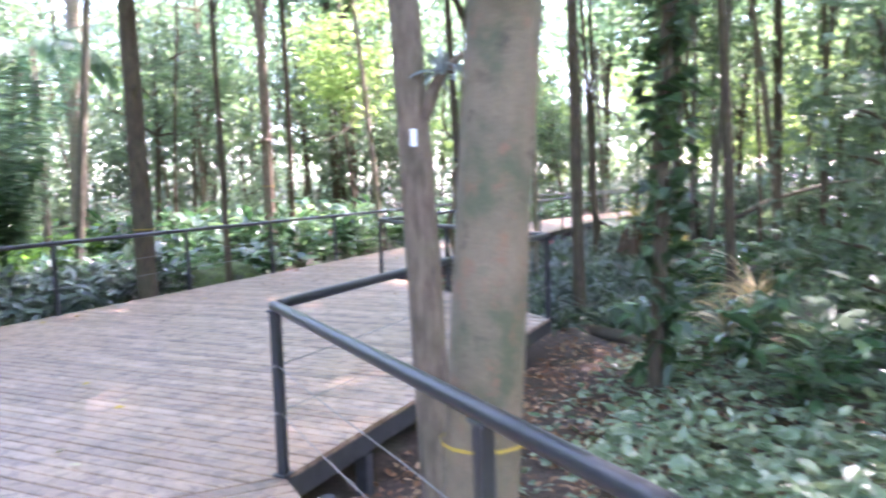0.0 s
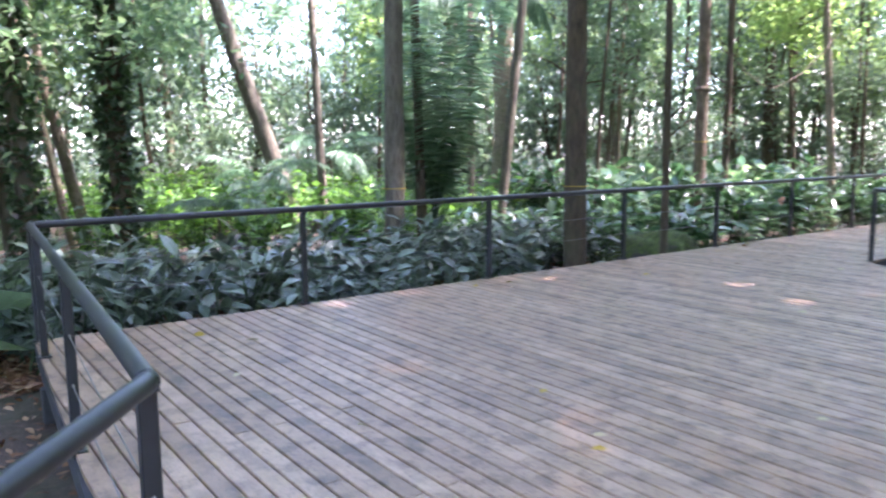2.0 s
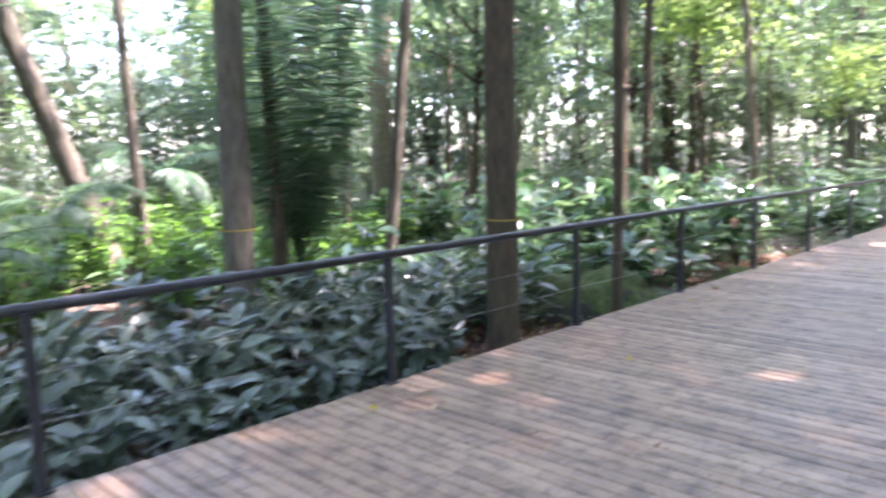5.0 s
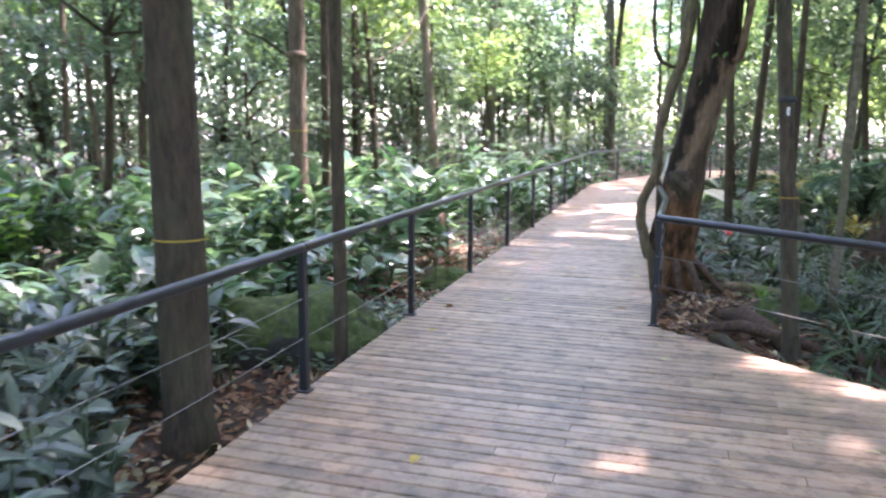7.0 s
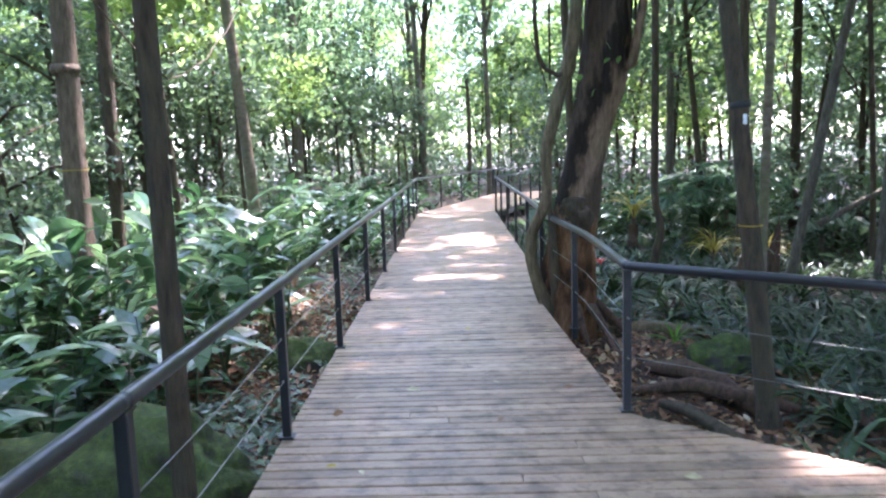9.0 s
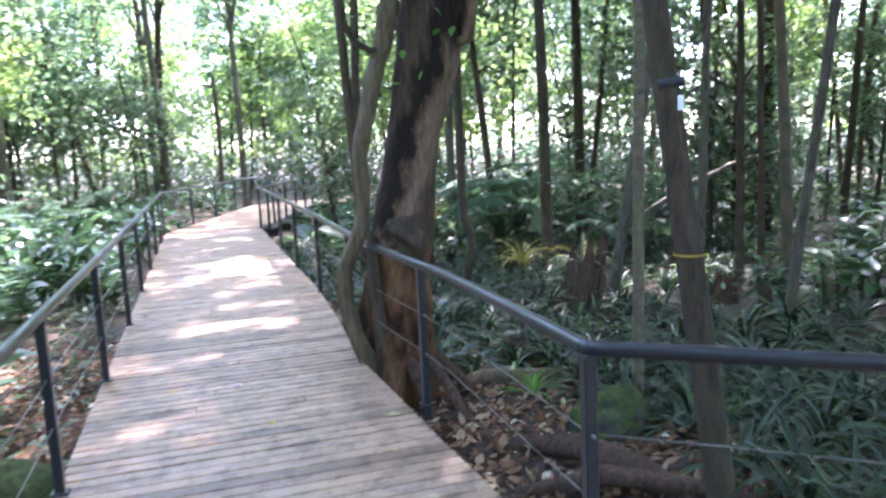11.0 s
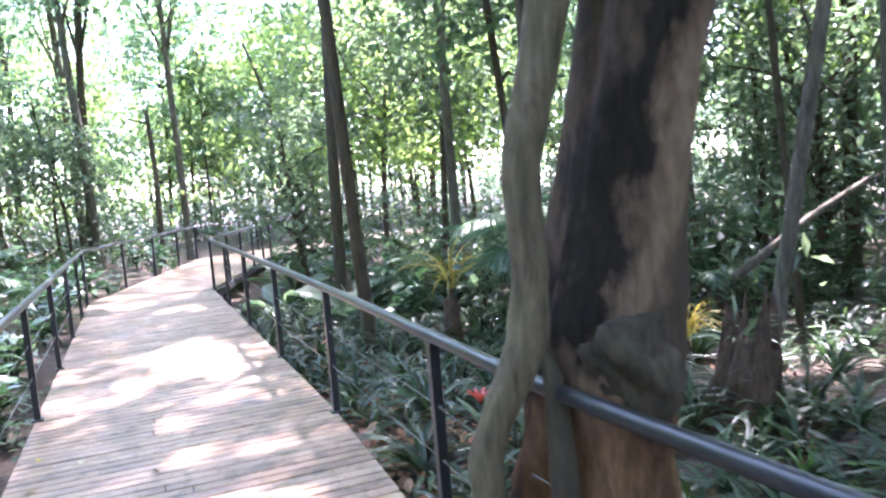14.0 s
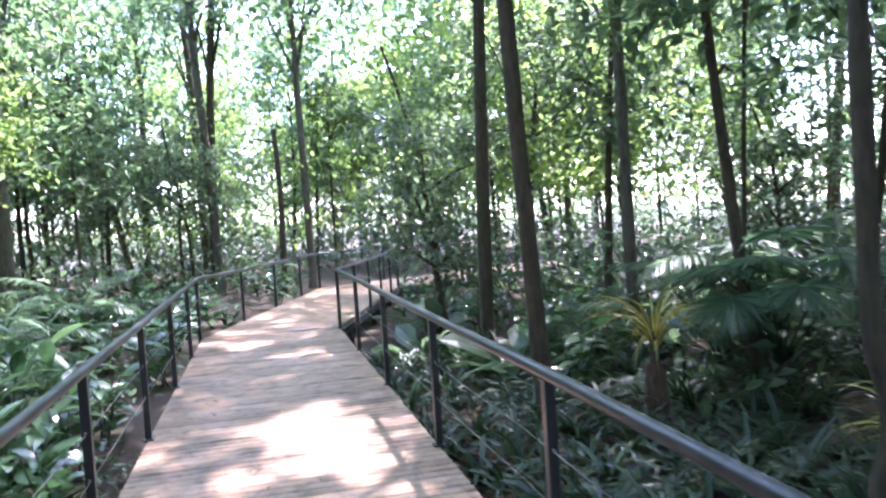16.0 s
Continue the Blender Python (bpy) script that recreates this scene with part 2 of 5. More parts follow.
LEAF_SILVER = leaf_material("silvery leaves", (0.022, 0.042, 0.026), (0.09, 0.128, 0.09), (0.225, 0.275, 0.21), 0.36, 0.15, 0.6)
LEAF_GINGER = leaf_material("broad ginger leaves", (0.032, 0.083, 0.034), (0.075, 0.15, 0.066), (0.165, 0.255, 0.125), 0.27, 0.3, 0.9)
LEAF_STRAP = leaf_material("strap leaves", (0.012, 0.032, 0.011), (0.03, 0.064, 0.022), (0.075, 0.125, 0.05), 0.4, 0.2, 0.45)
LEAF_PALM = leaf_material("palm leaflets", (0.055, 0.11, 0.06), (0.09, 0.16, 0.09), (0.15, 0.23, 0.14), 0.38, 0.55, 0.5)
LEAF_YELLOW = leaf_material("yellow striped leaves", (0.24, 0.20, 0.03), (0.48, 0.38, 0.08), (0.62, 0.52, 0.18), 0.4, 0.25)
LEAF_IVY = leaf_material("ivy leaves", (0.02, 0.045, 0.018), (0.035, 0.075, 0.028), (0.06, 0.11, 0.04), 0.4, 0.25)
LEAF_COVER = leaf_material("ground cover leaves", (0.08, 0.13, 0.065), (0.13, 0.19, 0.10), (0.22, 0.28, 0.17), 0.35, 0.25)
LEAF_DRY = leaf_material("dry leaves", (0.10, 0.045, 0.022), (0.22, 0.11, 0.055), (0.38, 0.25, 0.15), 0.75, 0.1, 0.3)
LEAF_FALLEN = leaf_material("pale fallen leaves", (0.35, 0.27, 0.12), (0.45, 0.38, 0.22), (0.55, 0.47, 0.33), 0.7, 0.1, 0.3)
RED = leaf_material("red bromeliad bracts", (0.45, 0.05, 0.03), (0.6, 0.08, 0.05), (0.7, 0.14, 0.10), 0.4, 0.2)
LEAF_GREYTUFT = leaf_material("grey epiphyte leaves", (0.16, 0.19, 0.19), (0.22, 0.26, 0.26), (0.30, 0.34, 0.34), 0.5, 0.15)

# ---- mesh builders ----
RNG = np.random.default_rng(7)


def mesh_from(name, verts, faces, material, smooth=False):
    me = bpy.data.meshes.new(name)
    me.from_pydata(np.asarray(verts).tolist(), [], faces if isinstance(faces, list) else faces.tolist())
    me.materials.append(material)
    if smooth:
        me.polygons.foreach_set("use_smooth", np.ones(len(me.polygons), bool))
    me.update()
    return me


def part(name, me, parent, label="", kind=""):
    ob = new(name, me)
    ob.parent = parent
    return tagged(ob, label, kind=kind)


def thing(name, label, category, group="", at=(0, 0, 0), kind=""):
    ob = new(name)
    ob.empty_display_size = 0.1
    ob.matrix_basis = pose(*at)
    return tagged(ob, label, category, group, kind)


def tube_data(points, radii, sides=10, rough=0.0, caps=True, seed=0):
    """Vertices and faces of a tapering tube along points."""
    pts = [Vector(p) for p in points]
    n = len(pts)
    verts, faces = [], []
    side = None
    for i, p in enumerate(pts):
        way = (pts[min(i + 1, n - 1)] - pts[max(i - 1, 0)]).normalized()
        if side is None:
            side = way.orthogonal().normalized()
        side = (side - way * side.dot(way)).normalized()
        other = way.cross(side)
        for k in range(sides):
            a = 2 * math.pi * k / sides
            r = radii[i]
            if rough:
                q = Vector((math.cos(a) * 1.7, math.sin(a) * 1.7, p.z * 1.3 + seed * 7.1))
                r *= 1 + rough * noise.noise(q)
            verts.append(p + side * (math.cos(a) * r) + other * (math.sin(a) * r))
    for i in range(n - 1):
        for k in range(sides):
            j = (k + 1) % sides
            faces.append((i * sides + k, i * sides + j, (i + 1) * sides + j, (i + 1) * sides + k))
    if caps:
        faces.append(tuple(range(sides))[::-1])
        faces.append(tuple((n - 1) * sides + k for k in range(sides)))
    return [tuple(v) for v in verts], faces


def joined(*pieces):
    verts, faces = [], []
    for v, f in pieces:
        o = len(verts)
        verts += v
        faces += [tuple(i + o for i in q) for q in f]
    return verts, faces


def box_data(size, at=(0, 0, 0), turn=0.0, chamfer=0.004):
    """A box with chamfered upright edges and top."""
    sx, sy, sz = (s / 2 for s in size)
    c = min(chamfer, sx * 0.4, sy * 0.4)
    ring = [(sx - c, sy), (-sx + c, sy), (-sx, sy - c), (-sx, -sy + c), (-sx + c, -sy), (sx - c, -sy), (sx, -sy + c), (sx, sy - c)]
    ca, sa = math.cos(turn), math.sin(turn)
    verts = []
    for z, k in ((-sz, 1.0), (sz - c, 1.0), (sz, 1 - c / max(sx, sy))):
        for x, y in ring:
            x, y = x * k, y * k
            verts.append((at[0] + x * ca - y * sa, at[1] + x * sa + y * ca, at[2] + z))
    faces = [tuple(range(8))[::-1], tuple(range(16, 24))]
    for lv in (0, 8):
        for k in range(8):
            j = (k + 1) % 8
            faces.append((lv + k, lv + j, lv + 8 + j, lv + 8 + k))
    return verts, faces


def small_leaves(P, L, W, rng, tilt=0.6):
    """Folded diamond leaves, two triangles each, at the points P."""
    n = len(P)
    a = rng.uniform(0, 2 * np.pi, n)
    e = rng.normal(-0.25, tilt, n)
    D = np.stack([np.cos(a) * np.cos(e), np.sin(a) * np.cos(e), np.sin(e)], 1)
    roll = rng.normal(0, 0.5, n)
    S0 = np.stack([-np.sin(a), np.cos(a), np.zeros(n)], 1)
    U0 = np.cross(D, S0)
    S = S0 * np.cos(roll)[:, None] + U0 * np.sin(roll)[:, None]
    U = np.cross(D, S)
    l = L * rng.uniform(0.6, 1.3, n)[:, None]
    w = W * rng.uniform(0.7, 1.2, n)[:, None]
    mid = P + D * l * 0.45
    V = np.stack([P, mid + S * w * 0.5 + U * w * 0.15, P + D * l - U * l * 0.08, mid - S * w * 0.5 + U * w * 0.15], 1).reshape(-1, 3)
    o = np.arange(n)[:, None] * 4
    F = np.concatenate([o + [0, 1, 2], o + [0, 2, 3]], 0)
    return V, F


def blades(P, azim, elev, bend, length, width, profile, seg=5, fold=0.2, rng=RNG):
    """Long leaves that bend over; the profile gives the width from stalk to tip."""
    n = len(P)
    s = np.linspace(0, 1, seg + 1)
    roll = rng.normal(0, 0.35, n)
    C = [np.array(P, float)]
    ups = []
    for k in range(seg + 1):
        ang = elev - bend * s[k]
        d = np.stack([np.cos(azim) * np.cos(ang), np.sin(azim) * np.cos(ang), np.sin(ang)], 1)
        ups.append(d)
        if k < seg:
            C.append(C[-1] + d * (length / seg)[:, None])
    S0 = np.stack([-np.sin(azim), np.cos(azim), np.zeros(n)], 1)
    rows = []
    for k in range(seg + 1):
        U = np.cross(ups[k], S0)
        S = S0 * np.cos(roll)[:, None] + U * np.sin(roll)[:, None]
        U = np.cross(ups[k], S)
        w = (width * profile[k] * 0.5)[:, None]
        rows += [C[k] + S * w + U * w * fold, C[k], C[k] - S * w + U * w * fold]
    V = np.stack(rows, 1).reshape(-1, 3)
    per = 3 * (seg + 1)
    o = np.arange(n)[:, None] * per
    F = []
    for k in range(seg):
        b = 3 * k
        F += [o + [b, b + 3, b + 4, b + 1], o + [b + 1, b + 4, b + 5, b + 2]]
    return V, np.concatenate(F, 0)


def stack(*pieces):
    V, F, o = [], [], 0
    for v, f in pieces:
        V.append(np.asarray(v, float))
        F += [tuple(int(i) + o for i in q) for q in f]
        o += len(v)
    return np.concatenate(V, 0), F


LANCE = (0.06, 0.62, 1.0, 0.92, 0.55, 0.02)
STRAP = (0.7, 1.0, 1.0, 0.85, 0.55, 0.05)

# ---- plan ----
LEFT, RIGHT = -6.63, -4.46
# the right edge draws in past the old tree: y and x
RIGHT_EDGE = ((10.5, -4.45), (12.3, -4.55), (14.2, -4.63), (15.8, -4.53), (17.4, -4.46), (26.8, -4.46))
NEAR_L, NEAR_R = (-1.80, 0.63), (-0.38, 2.33)
CORNER, EAST, SIDE = (-6.62, 1.0), (-0.38, 7.25), (-4.47, 10.58)
BEND_L, BEND_R = (-6.65, 26.9), (-4.45, 26.6)
FAR_L, FAR_R = (-4.1, 35.2), (-2.2, 33.6)
END_L, END_R = (5.2, 40.0), (5.6, 37.4)
ENTRY = Vector((0.79, -0.613, 0)).normalized()
GROUND = -0.45


def right_edge(y):
    for (y0, x0), (y1, x1) in zip(RIGHT_EDGE, RIGHT_EDGE[1:]):
        if y <= y1:
            return x0 + (x1 - x0) * max(0.0, y - y0) / (y1 - y0)
    return RIGHT


def deck_span(y):
    """The planks' left and right end at y on the deck along the straight edge."""
    lo = LEFT if y >= 0.97 else LEFT + (0.97 - y) / 0.34 * 4.9
    if y < 2.33:
        hi = -1.80 + (y - 0.63) * 1.42 / 1.70
    elif y < 7.25:
        hi = -0.36
    elif y < 10.5:
        hi = -0.36 - (y - 7.25) * 4.09 / 3.25
    else:
        hi = right_edge(y)
    return lo, hi


def in_quad(x, y, q):
    return all((q[(i + 1) % 4][0] - q[i][0]) * (y - q[i][1]) - (q[(i + 1) % 4][1] - q[i][1]) * (x - q[i][0]) >= 0 for i in range(4))


def entry_frame(x, y):
    d = Vector((x - NEAR_R[0], y - NEAR_R[1], 0))
    return d.dot(ENTRY), d.dot(Vector((-ENTRY.y, ENTRY.x, 0)))


def on_deck(x, y, m=0.12):
    if 0.6 <= y <= 26.8:
        lo, hi = deck_span(y)
        if lo - m < x < hi + m:
            return True
    along, across = entry_frame(x, y)
    if -0.6 < along < 7.5 and -2.25 - m < across < m:
        return True
    for a, b, c, d in ((BEND_L, BEND_R, FAR_R, FAR_L), (FAR_L, FAR_R, END_R, END_L)):
        cx, cy = (a[0] + b[0] + c[0] + d[0]) / 4, (a[1] + b[1] + c[1] + d[1]) / 4
        k = 1 + m / 1.2
        if in_quad(cx + (x - cx) / k, cy + (y - cy) / k, (a, b, c, d)):
            return True
    return False


def ground_z(x, y):
    r = math.hypot(x + 4, y - 12)
    return GROUND + 0.10 * noise.noise((x * 0.35, y * 0.35, 0)) + 0.03 * noise.noise((x * 1.7, y * 1.7, 3)) + 0.9 * max(0, min(1, (r - 14) / 40))


# patches of deck that the sun reaches: x, y and radius
SUNNY = [(-2.77, 3.2, 0.12), (-4.7, 7.65, 0.12), (-3.55, 9.75, 0.30), (-3.1, 9.25, 0.22), (-5.8, 16.0, 0.20), (-5.22, 15.95, 0.22), (-5.5, 17.0, 0.13),
         (-5.2, 19.5, 0.45), (-5.1, 20.2, 0.5), (-4.75, 20.0, 0.35), (-5.35, 20.9, 0.4), (-5.35, 18.35, 0.14), (-4.9, 18.3, 0.12), (-5.9, 25.6, 0.3), (-5.3, 24.4, 0.2),
         (-7.9, 17.0, 0.3), (-13.9, 6.9, 0.9), (-14.5, 4.5, 0.8), (-16.0, 7.5, 1.1), (-0.5, 21.5, 0.6), (0.9, 17.6, 0.7), (2.6, 18.4, 1.1), (1.7, 20.8, 0.9), (4.6, 20.5, 1.2), (-0.6, 27.0, 3.0), (1.6, 28.6, 2.6), (-9.8, 15.6, 0.7)]


def sunlit_clear(P):
    """True for points outside the shafts by which the sun reaches those patches."""
    keep = np.ones(len(P), bool)
    for x, y, r in SUNNY:
        k = P[:, 2] / SUN_WAY.z
        dx, dy = P[:, 0] - x - k * SUN_WAY.x, P[:, 1] - y - k * SUN_WAY.y
        ang = np.arctan2(dy, dx)
        edge = (r + 0.08) * (1 + 0.28 * np.sin(3 * ang + 5 * x) + 0.2 * np.sin(5 * ang + 7 * y))
        keep &= ~((dx * dx + dy * dy < edge ** 2) & (P[:, 2] > 1.6))
    return keep


# ---- ground ----
u = np.sinh(np.linspace(-5.2, 5.2, 150)) / math.sinh(5.2)
gx, gy = u * 420 - 4, u * 420 + 12
gv = [(x, y, ground_z(x, y)) for y in gy for x in gx]
gf = [(j * 150 + i, j * 150 + i + 1, (j + 1) * 150 + i + 1, (j + 1) * 150 + i) for j in range(149) for i in range(149)]
tagged(new("ground", mesh_from("ground", gv, gf, SOIL, True)), "dark forest soil strewn with dead leaves", "ground", kind="structure")

# ---- boardwalk frame and railings ----
def beam(name, a, b, size, z, parent):
    a, b = Vector((*a, z)), Vector((*b, z))
    d = b - a
    return part(name, mesh_from(name, *box_data((d.length, size[0], size[1]), (a + b) / 2, math.atan2(d.y, d.x)), STEEL), parent)


deck_frame = thing("boardwalk_frame", "dark steel frame of beams and stilts under the decking", "deck frame", kind="structure")
ENTRY_END_R = (NEAR_R[0] + ENTRY.x * 6.5, NEAR_R[1] + ENTRY.y * 6.5)
ENTRY_END_L = (NEAR_L[0] + ENTRY.x * 6.5, NEAR_L[1] + ENTRY.y * 6.5)
EDGES = [((LEFT + 0.03, 0.97), (LEFT + 0.03, 26.9)), ((LEFT, 0.99), NEAR_L), (NEAR_L, ENTRY_END_L), (NEAR_R, ENTRY_END_R), (NEAR_R, EAST),
         (EAST, (SIDE[0] + 0.02, 10.5))] + [((x0 - 0.03, y0), (x1 - 0.03, y1)) for (y0, x0), (y1, x1) in zip(RIGHT_EDGE, RIGHT_EDGE[1:])] + [(BEND_L, FAR_L), (BEND_R, FAR_R), (FAR_L, END_L), (FAR_R, END_R)]
for a, b in EDGES:
    beam("edge_beam", a, b, (0.045, 0.13), -0.10, deck_frame)
    length = math.dist(a, b)
    for k in range(int(length / 2.4) + 1):
        f = (k + 0.35) * 2.4 / length
        if f < 1:
            x, y = a[0] + (b[0] - a[0]) * f, a[1] + (b[1] - a[1]) * f
            part("stilt", mesh_from("stilt", *box_data((0.09, 0.09, 0.6), (x, y, -0.465)), STEEL), deck_frame)
for y in np.arange(1.8, 26.5, 1.2):
    lo, hi = deck_span(y)
    beam("joist", (lo + 0.06, y), (hi - 0.06, y), (0.05, 0.10), -0.095, deck_frame)
for x in (-5.55, -3.6, -2.0):
    beam("joist", (x, 1.2), (x, 26.4 if x < -5 else (9.6 if x < -3 else 8.3)), (0.05, 0.10), -0.098, deck_frame)

RAIL = 0.95


def railing(label, line, first, step, parent_group="boardwalk railings"):
    """Pipe handrail along a line of plan points, on flat steel posts with two cables."""
    ob = thing("railing", label, "railing", parent_group)
    P = [Vector((*q, RAIL)) for q in line]
    lengths = [(b - a).length for a, b in zip(P, P[1:])]
    total = sum(lengths)

    def at(s):
        for a, b, l in zip(P, P[1:], lengths):
            if s <= l or b is P[-1]:
                return a.lerp(b, s / l), (b - a).normalized()
            s -= l

    stops = sorted(set([0.0, 0.03, total - 0.03, total] + list(np.arange(0.6, total - 0.3, 0.6))))
    pts = [at(s)[0] for s in stops]
    part("handrail", mesh_from("handrail", *tube_data(pts, [0.03] * len(pts), 14), PAINT, True), ob)
    elbow = bmesh.new()
    bmesh.ops.create_uvsphere(elbow, u_segments=14, v_segments=8, radius=0.0305, matrix=Matrix.Translation(P[-1]))
    me = bpy.data.meshes.new("elbow")
    elbow.to_mesh(me)
    elbow.free()
    me.materials.append(PAINT)
    me.polygons.foreach_set("use_smooth", np.ones(len(me.polygons), bool))
    part("elbow", me, ob)
    s = first
    while s < total - 0.25:
        p, w = at(s)
        turn = math.atan2(w.y, w.x)
        post = joined(box_data((0.05, 0.05, 1.02), (p.x, p.y, 0.41), turn), box_data((0.09, 0.06, 0.012), (p.x, p.y, 0.924), turn),
                      box_data((0.09, 0.09, 0.012), (p.x, p.y, 0.008), turn))
        part("post", mesh_from("post", *post, PAINT), ob)
        for z in (0.36, 0.62):
            eye = tube_data([(p.x - w.x * 0.045, p.y - w.y * 0.045, z), (p.x + w.x * 0.045, p.y + w.y * 0.045, z)], [0.008, 0.008], 8)
            part("cable_sleeve", mesh_from("cable_sleeve", *eye, CABLE, True), ob)
        s += step
    for z in (0.36, 0.62):
        pts = [at(q)[0] + Vector((0, 0, z - RAIL - 0.012 * math.sin(math.pi * ((q / 2.38) % 1)))) for q in np.arange(0, total, 0.6)] + [P[-1] + Vector((0, 0, z - RAIL))]
        part("cable", mesh_from("cable", *tube_data(pts, [0.0032] * len(pts), 5), CABLE), ob)
    return ob


LONG_A, LONG_B = (-6.61, 8.14), (-6.60, 16.0)
railing("long straight black pipe railing with steel cables", (CORNER, LONG_A), 0.0, 2.38)
railing("black pipe railing past the mossy stone and ginger bed", (LONG_A, LONG_B, BEND_L), 0.0, 2.12)
railing("short black pipe railing at the deck's end", (NEAR_L, CORNER), 0.05, 2.1)
railing("black pipe railing beside the entry walkway", (ENTRY_END_L, NEAR_L), 0.6, 2.3)
railing("black pipe railing beside the entry walkway trees", (ENTRY_END_R, NEAR_R), 2.0, 2.25)
railing("black pipe railing along the deck's side", (NEAR_R, EAST), 0.0, 2.46)
railing("diagonal black pipe railing across the deck's corner", (EAST, SIDE), 0.0, 2.6)
railing("black pipe railing beside the old stripped tree", (SIDE, (-4.42, 12.3), (-4.52, 14.1), (-4.46, 17.35), BEND_R), 0.0, 2.27)
railing("black pipe railing at the walkway's far bend", (BEND_L, FAR_L), 0.0, 2.2)
railing("black pipe railing on the far bend's inner side", (BEND_R, FAR_R), 0.0, 1.5)
railing("distant black pipe railing along the walkway", (FAR_L, END_L), 0.0, 2.2)
railing("distant black pipe railing beside the undergrowth", (FAR_R, END_R), 0.0, 2.2)

# ---- trees ----
def crown_points(rng, centre, spread, height, clumps, per, clump=0.55):
    C = rng.normal(0, 1, (clumps, 3))
    C /= np.maximum(np.linalg.norm(C, axis=1)[:, None], 0.4)
    C *= rng.uniform(0.35, 1.0, (clumps, 1))
    C = C * [spread, spread, height] + centre
    P = np.repeat(C, per, 0) + rng.normal(0, clump, (clumps * per, 3)) * [1, 1, 0.5]
    return P, C


def trunk_path(base, top, bend, rng, n=12, down=0.35):
    b, t = Vector(base), Vector(top)
    out = []
    ph = rng.uniform(0, 6.28, 4)
    for k in range(n + 1):
        s = k / n
        p = b.lerp(t, s)
        p += Vector((math.sin(s * 5 + ph[0]) - math.sin(ph[0]), math.sin(s * 4 + ph[1]) - math.sin(ph[1]), 0)) * bend * s ** 0.5
        out.append(p)
    return [out[0] - Vector((0, 0, down))] + out


def tall_tree(label, x, y, dia, bark=None, lean=(0, 0), height=11.0, bend=0.05, crown=28, per=60, spread=2.2, crown_z=None, seed=0, ivy=0, flare=1.5, low=0, ivy_top=4.5, leaf=0.2, ivy_leaf=0.16, kink=None):
    """A slim forest tree: tapered trunk with limbs, and a high crown of leaf clumps."""
    rng = np.random.default_rng(1000 + seed)
    bark = bark or BARK_GREY
    z0 = ground_z(x, y)
    ob = thing("tree", label, "tree", "forest trees", (0, 0, 0))
    base = (x + lean[0] * (z0 - 1.2), y + lean[1] * (z0 - 1.2), z0)
    top = (x + lean[0] * (height - 1.2), y + lean[1] * (height - 1.2), height)
    path = trunk_path(base, top, bend, rng, 12 if kink is None else 48)
    if kink:
        path = [p + Vector((kink[0], kink[1], 0)) * math.exp(-((p.z - kink[2]) / 0.28) ** 2) for p in path]
    r = dia / 2
    n = len(path)
    radii = [r * (flare if i == 0 else (1 + (flare - 1) * 0.5 if i == 1 else 1.0 - 0.5 * i / n)) for i in range(n)]
    # a short root flare near the soil
    path = path[:2] + [path[1].lerp(path[2], 0.25)] + path[2:]
    radii = radii[:2] + [r] + radii[2:]
    pieces = [tube_data(path, radii, 14 if dia > 0.16 else 10, 0.16, True, seed)]
    cz = crown_z or height * 0.86
    P, C = crown_points(rng, np.array([top[0], top[1], cz]), spread, height * 0.2, crown, per)
    for q in C[: min(7, len(C))]:
        s = max(2, int(len(path) * rng.uniform(0.6, 0.95)) - 1)
        a, b = path[s], Vector(q)
        m = a.lerp(b, 0.5) + Vector((0, 0, 0.3))
        pieces.append(tube_data([a, m, b], [r * 0.35, r * 0.22, 0.012], 6))
    if low:
        Pl, Cl = crown_points(rng, np.array([x, y, 3.4]), 1.5, 1.3, low, per)
        P = np.concatenate([P, Pl])
        for q in Cl[:5]:
            b = Vector(q)
            s = min(range(len(path)), key=lambda i: abs(path[i].z - b.z + 0.5))
            pieces.append(tube_data([path[s], path[s].lerp(b, 0.5) + Vector((0, 0, 0.15)), b], [0.022, 0.015, 0.006], 5))
    part("trunk", mesh_from("trunk", *joined(*pieces), bark, True), ob)
    P = P[sunlit_clear(P)]
    if len(P):
        part("crown", mesh_from("crown", *small_leaves(P, leaf, leaf * 0.55, rng), LEAF_HIGH), ob)
    if ivy:
        zs = rng.uniform(z0 + 0.2, ivy_top, ivy)
        a = rng.uniform(0, 6.28, ivy)
        rr = r * 1.05 + np.abs(rng.normal(0, ivy_leaf * 0.35, ivy))
        P = np.stack([x + lean[0] * (zs - 1.2) + np.cos(a) * rr, y + lean[1] * (zs - 1.2) + np.sin(a) * rr, zs], 1)
        part("climber", mesh_from("climber", *small_leaves(P, ivy_leaf, ivy_leaf * 0.65, rng, 0.5), LEAF_IVY), ob, "dark glossy climbing leaves")
    return ob


def band(tree, x, y, z, dia, lean=(0, 0)):
    c = Vector((x + lean[0] * (z - 1.2), y + lean[1] * (z - 1.2), z))
    pts = [c - Vector((0, 0, 0.0065)), c + Vector((0, 0, 0.0065))]
    v, f = tube_data(pts, [dia * 0.535] * 2, 16, 0, False)
    part("tape_band", mesh_from("tape_band", v, f, TAPE, True), tree, "yellow marking tape")


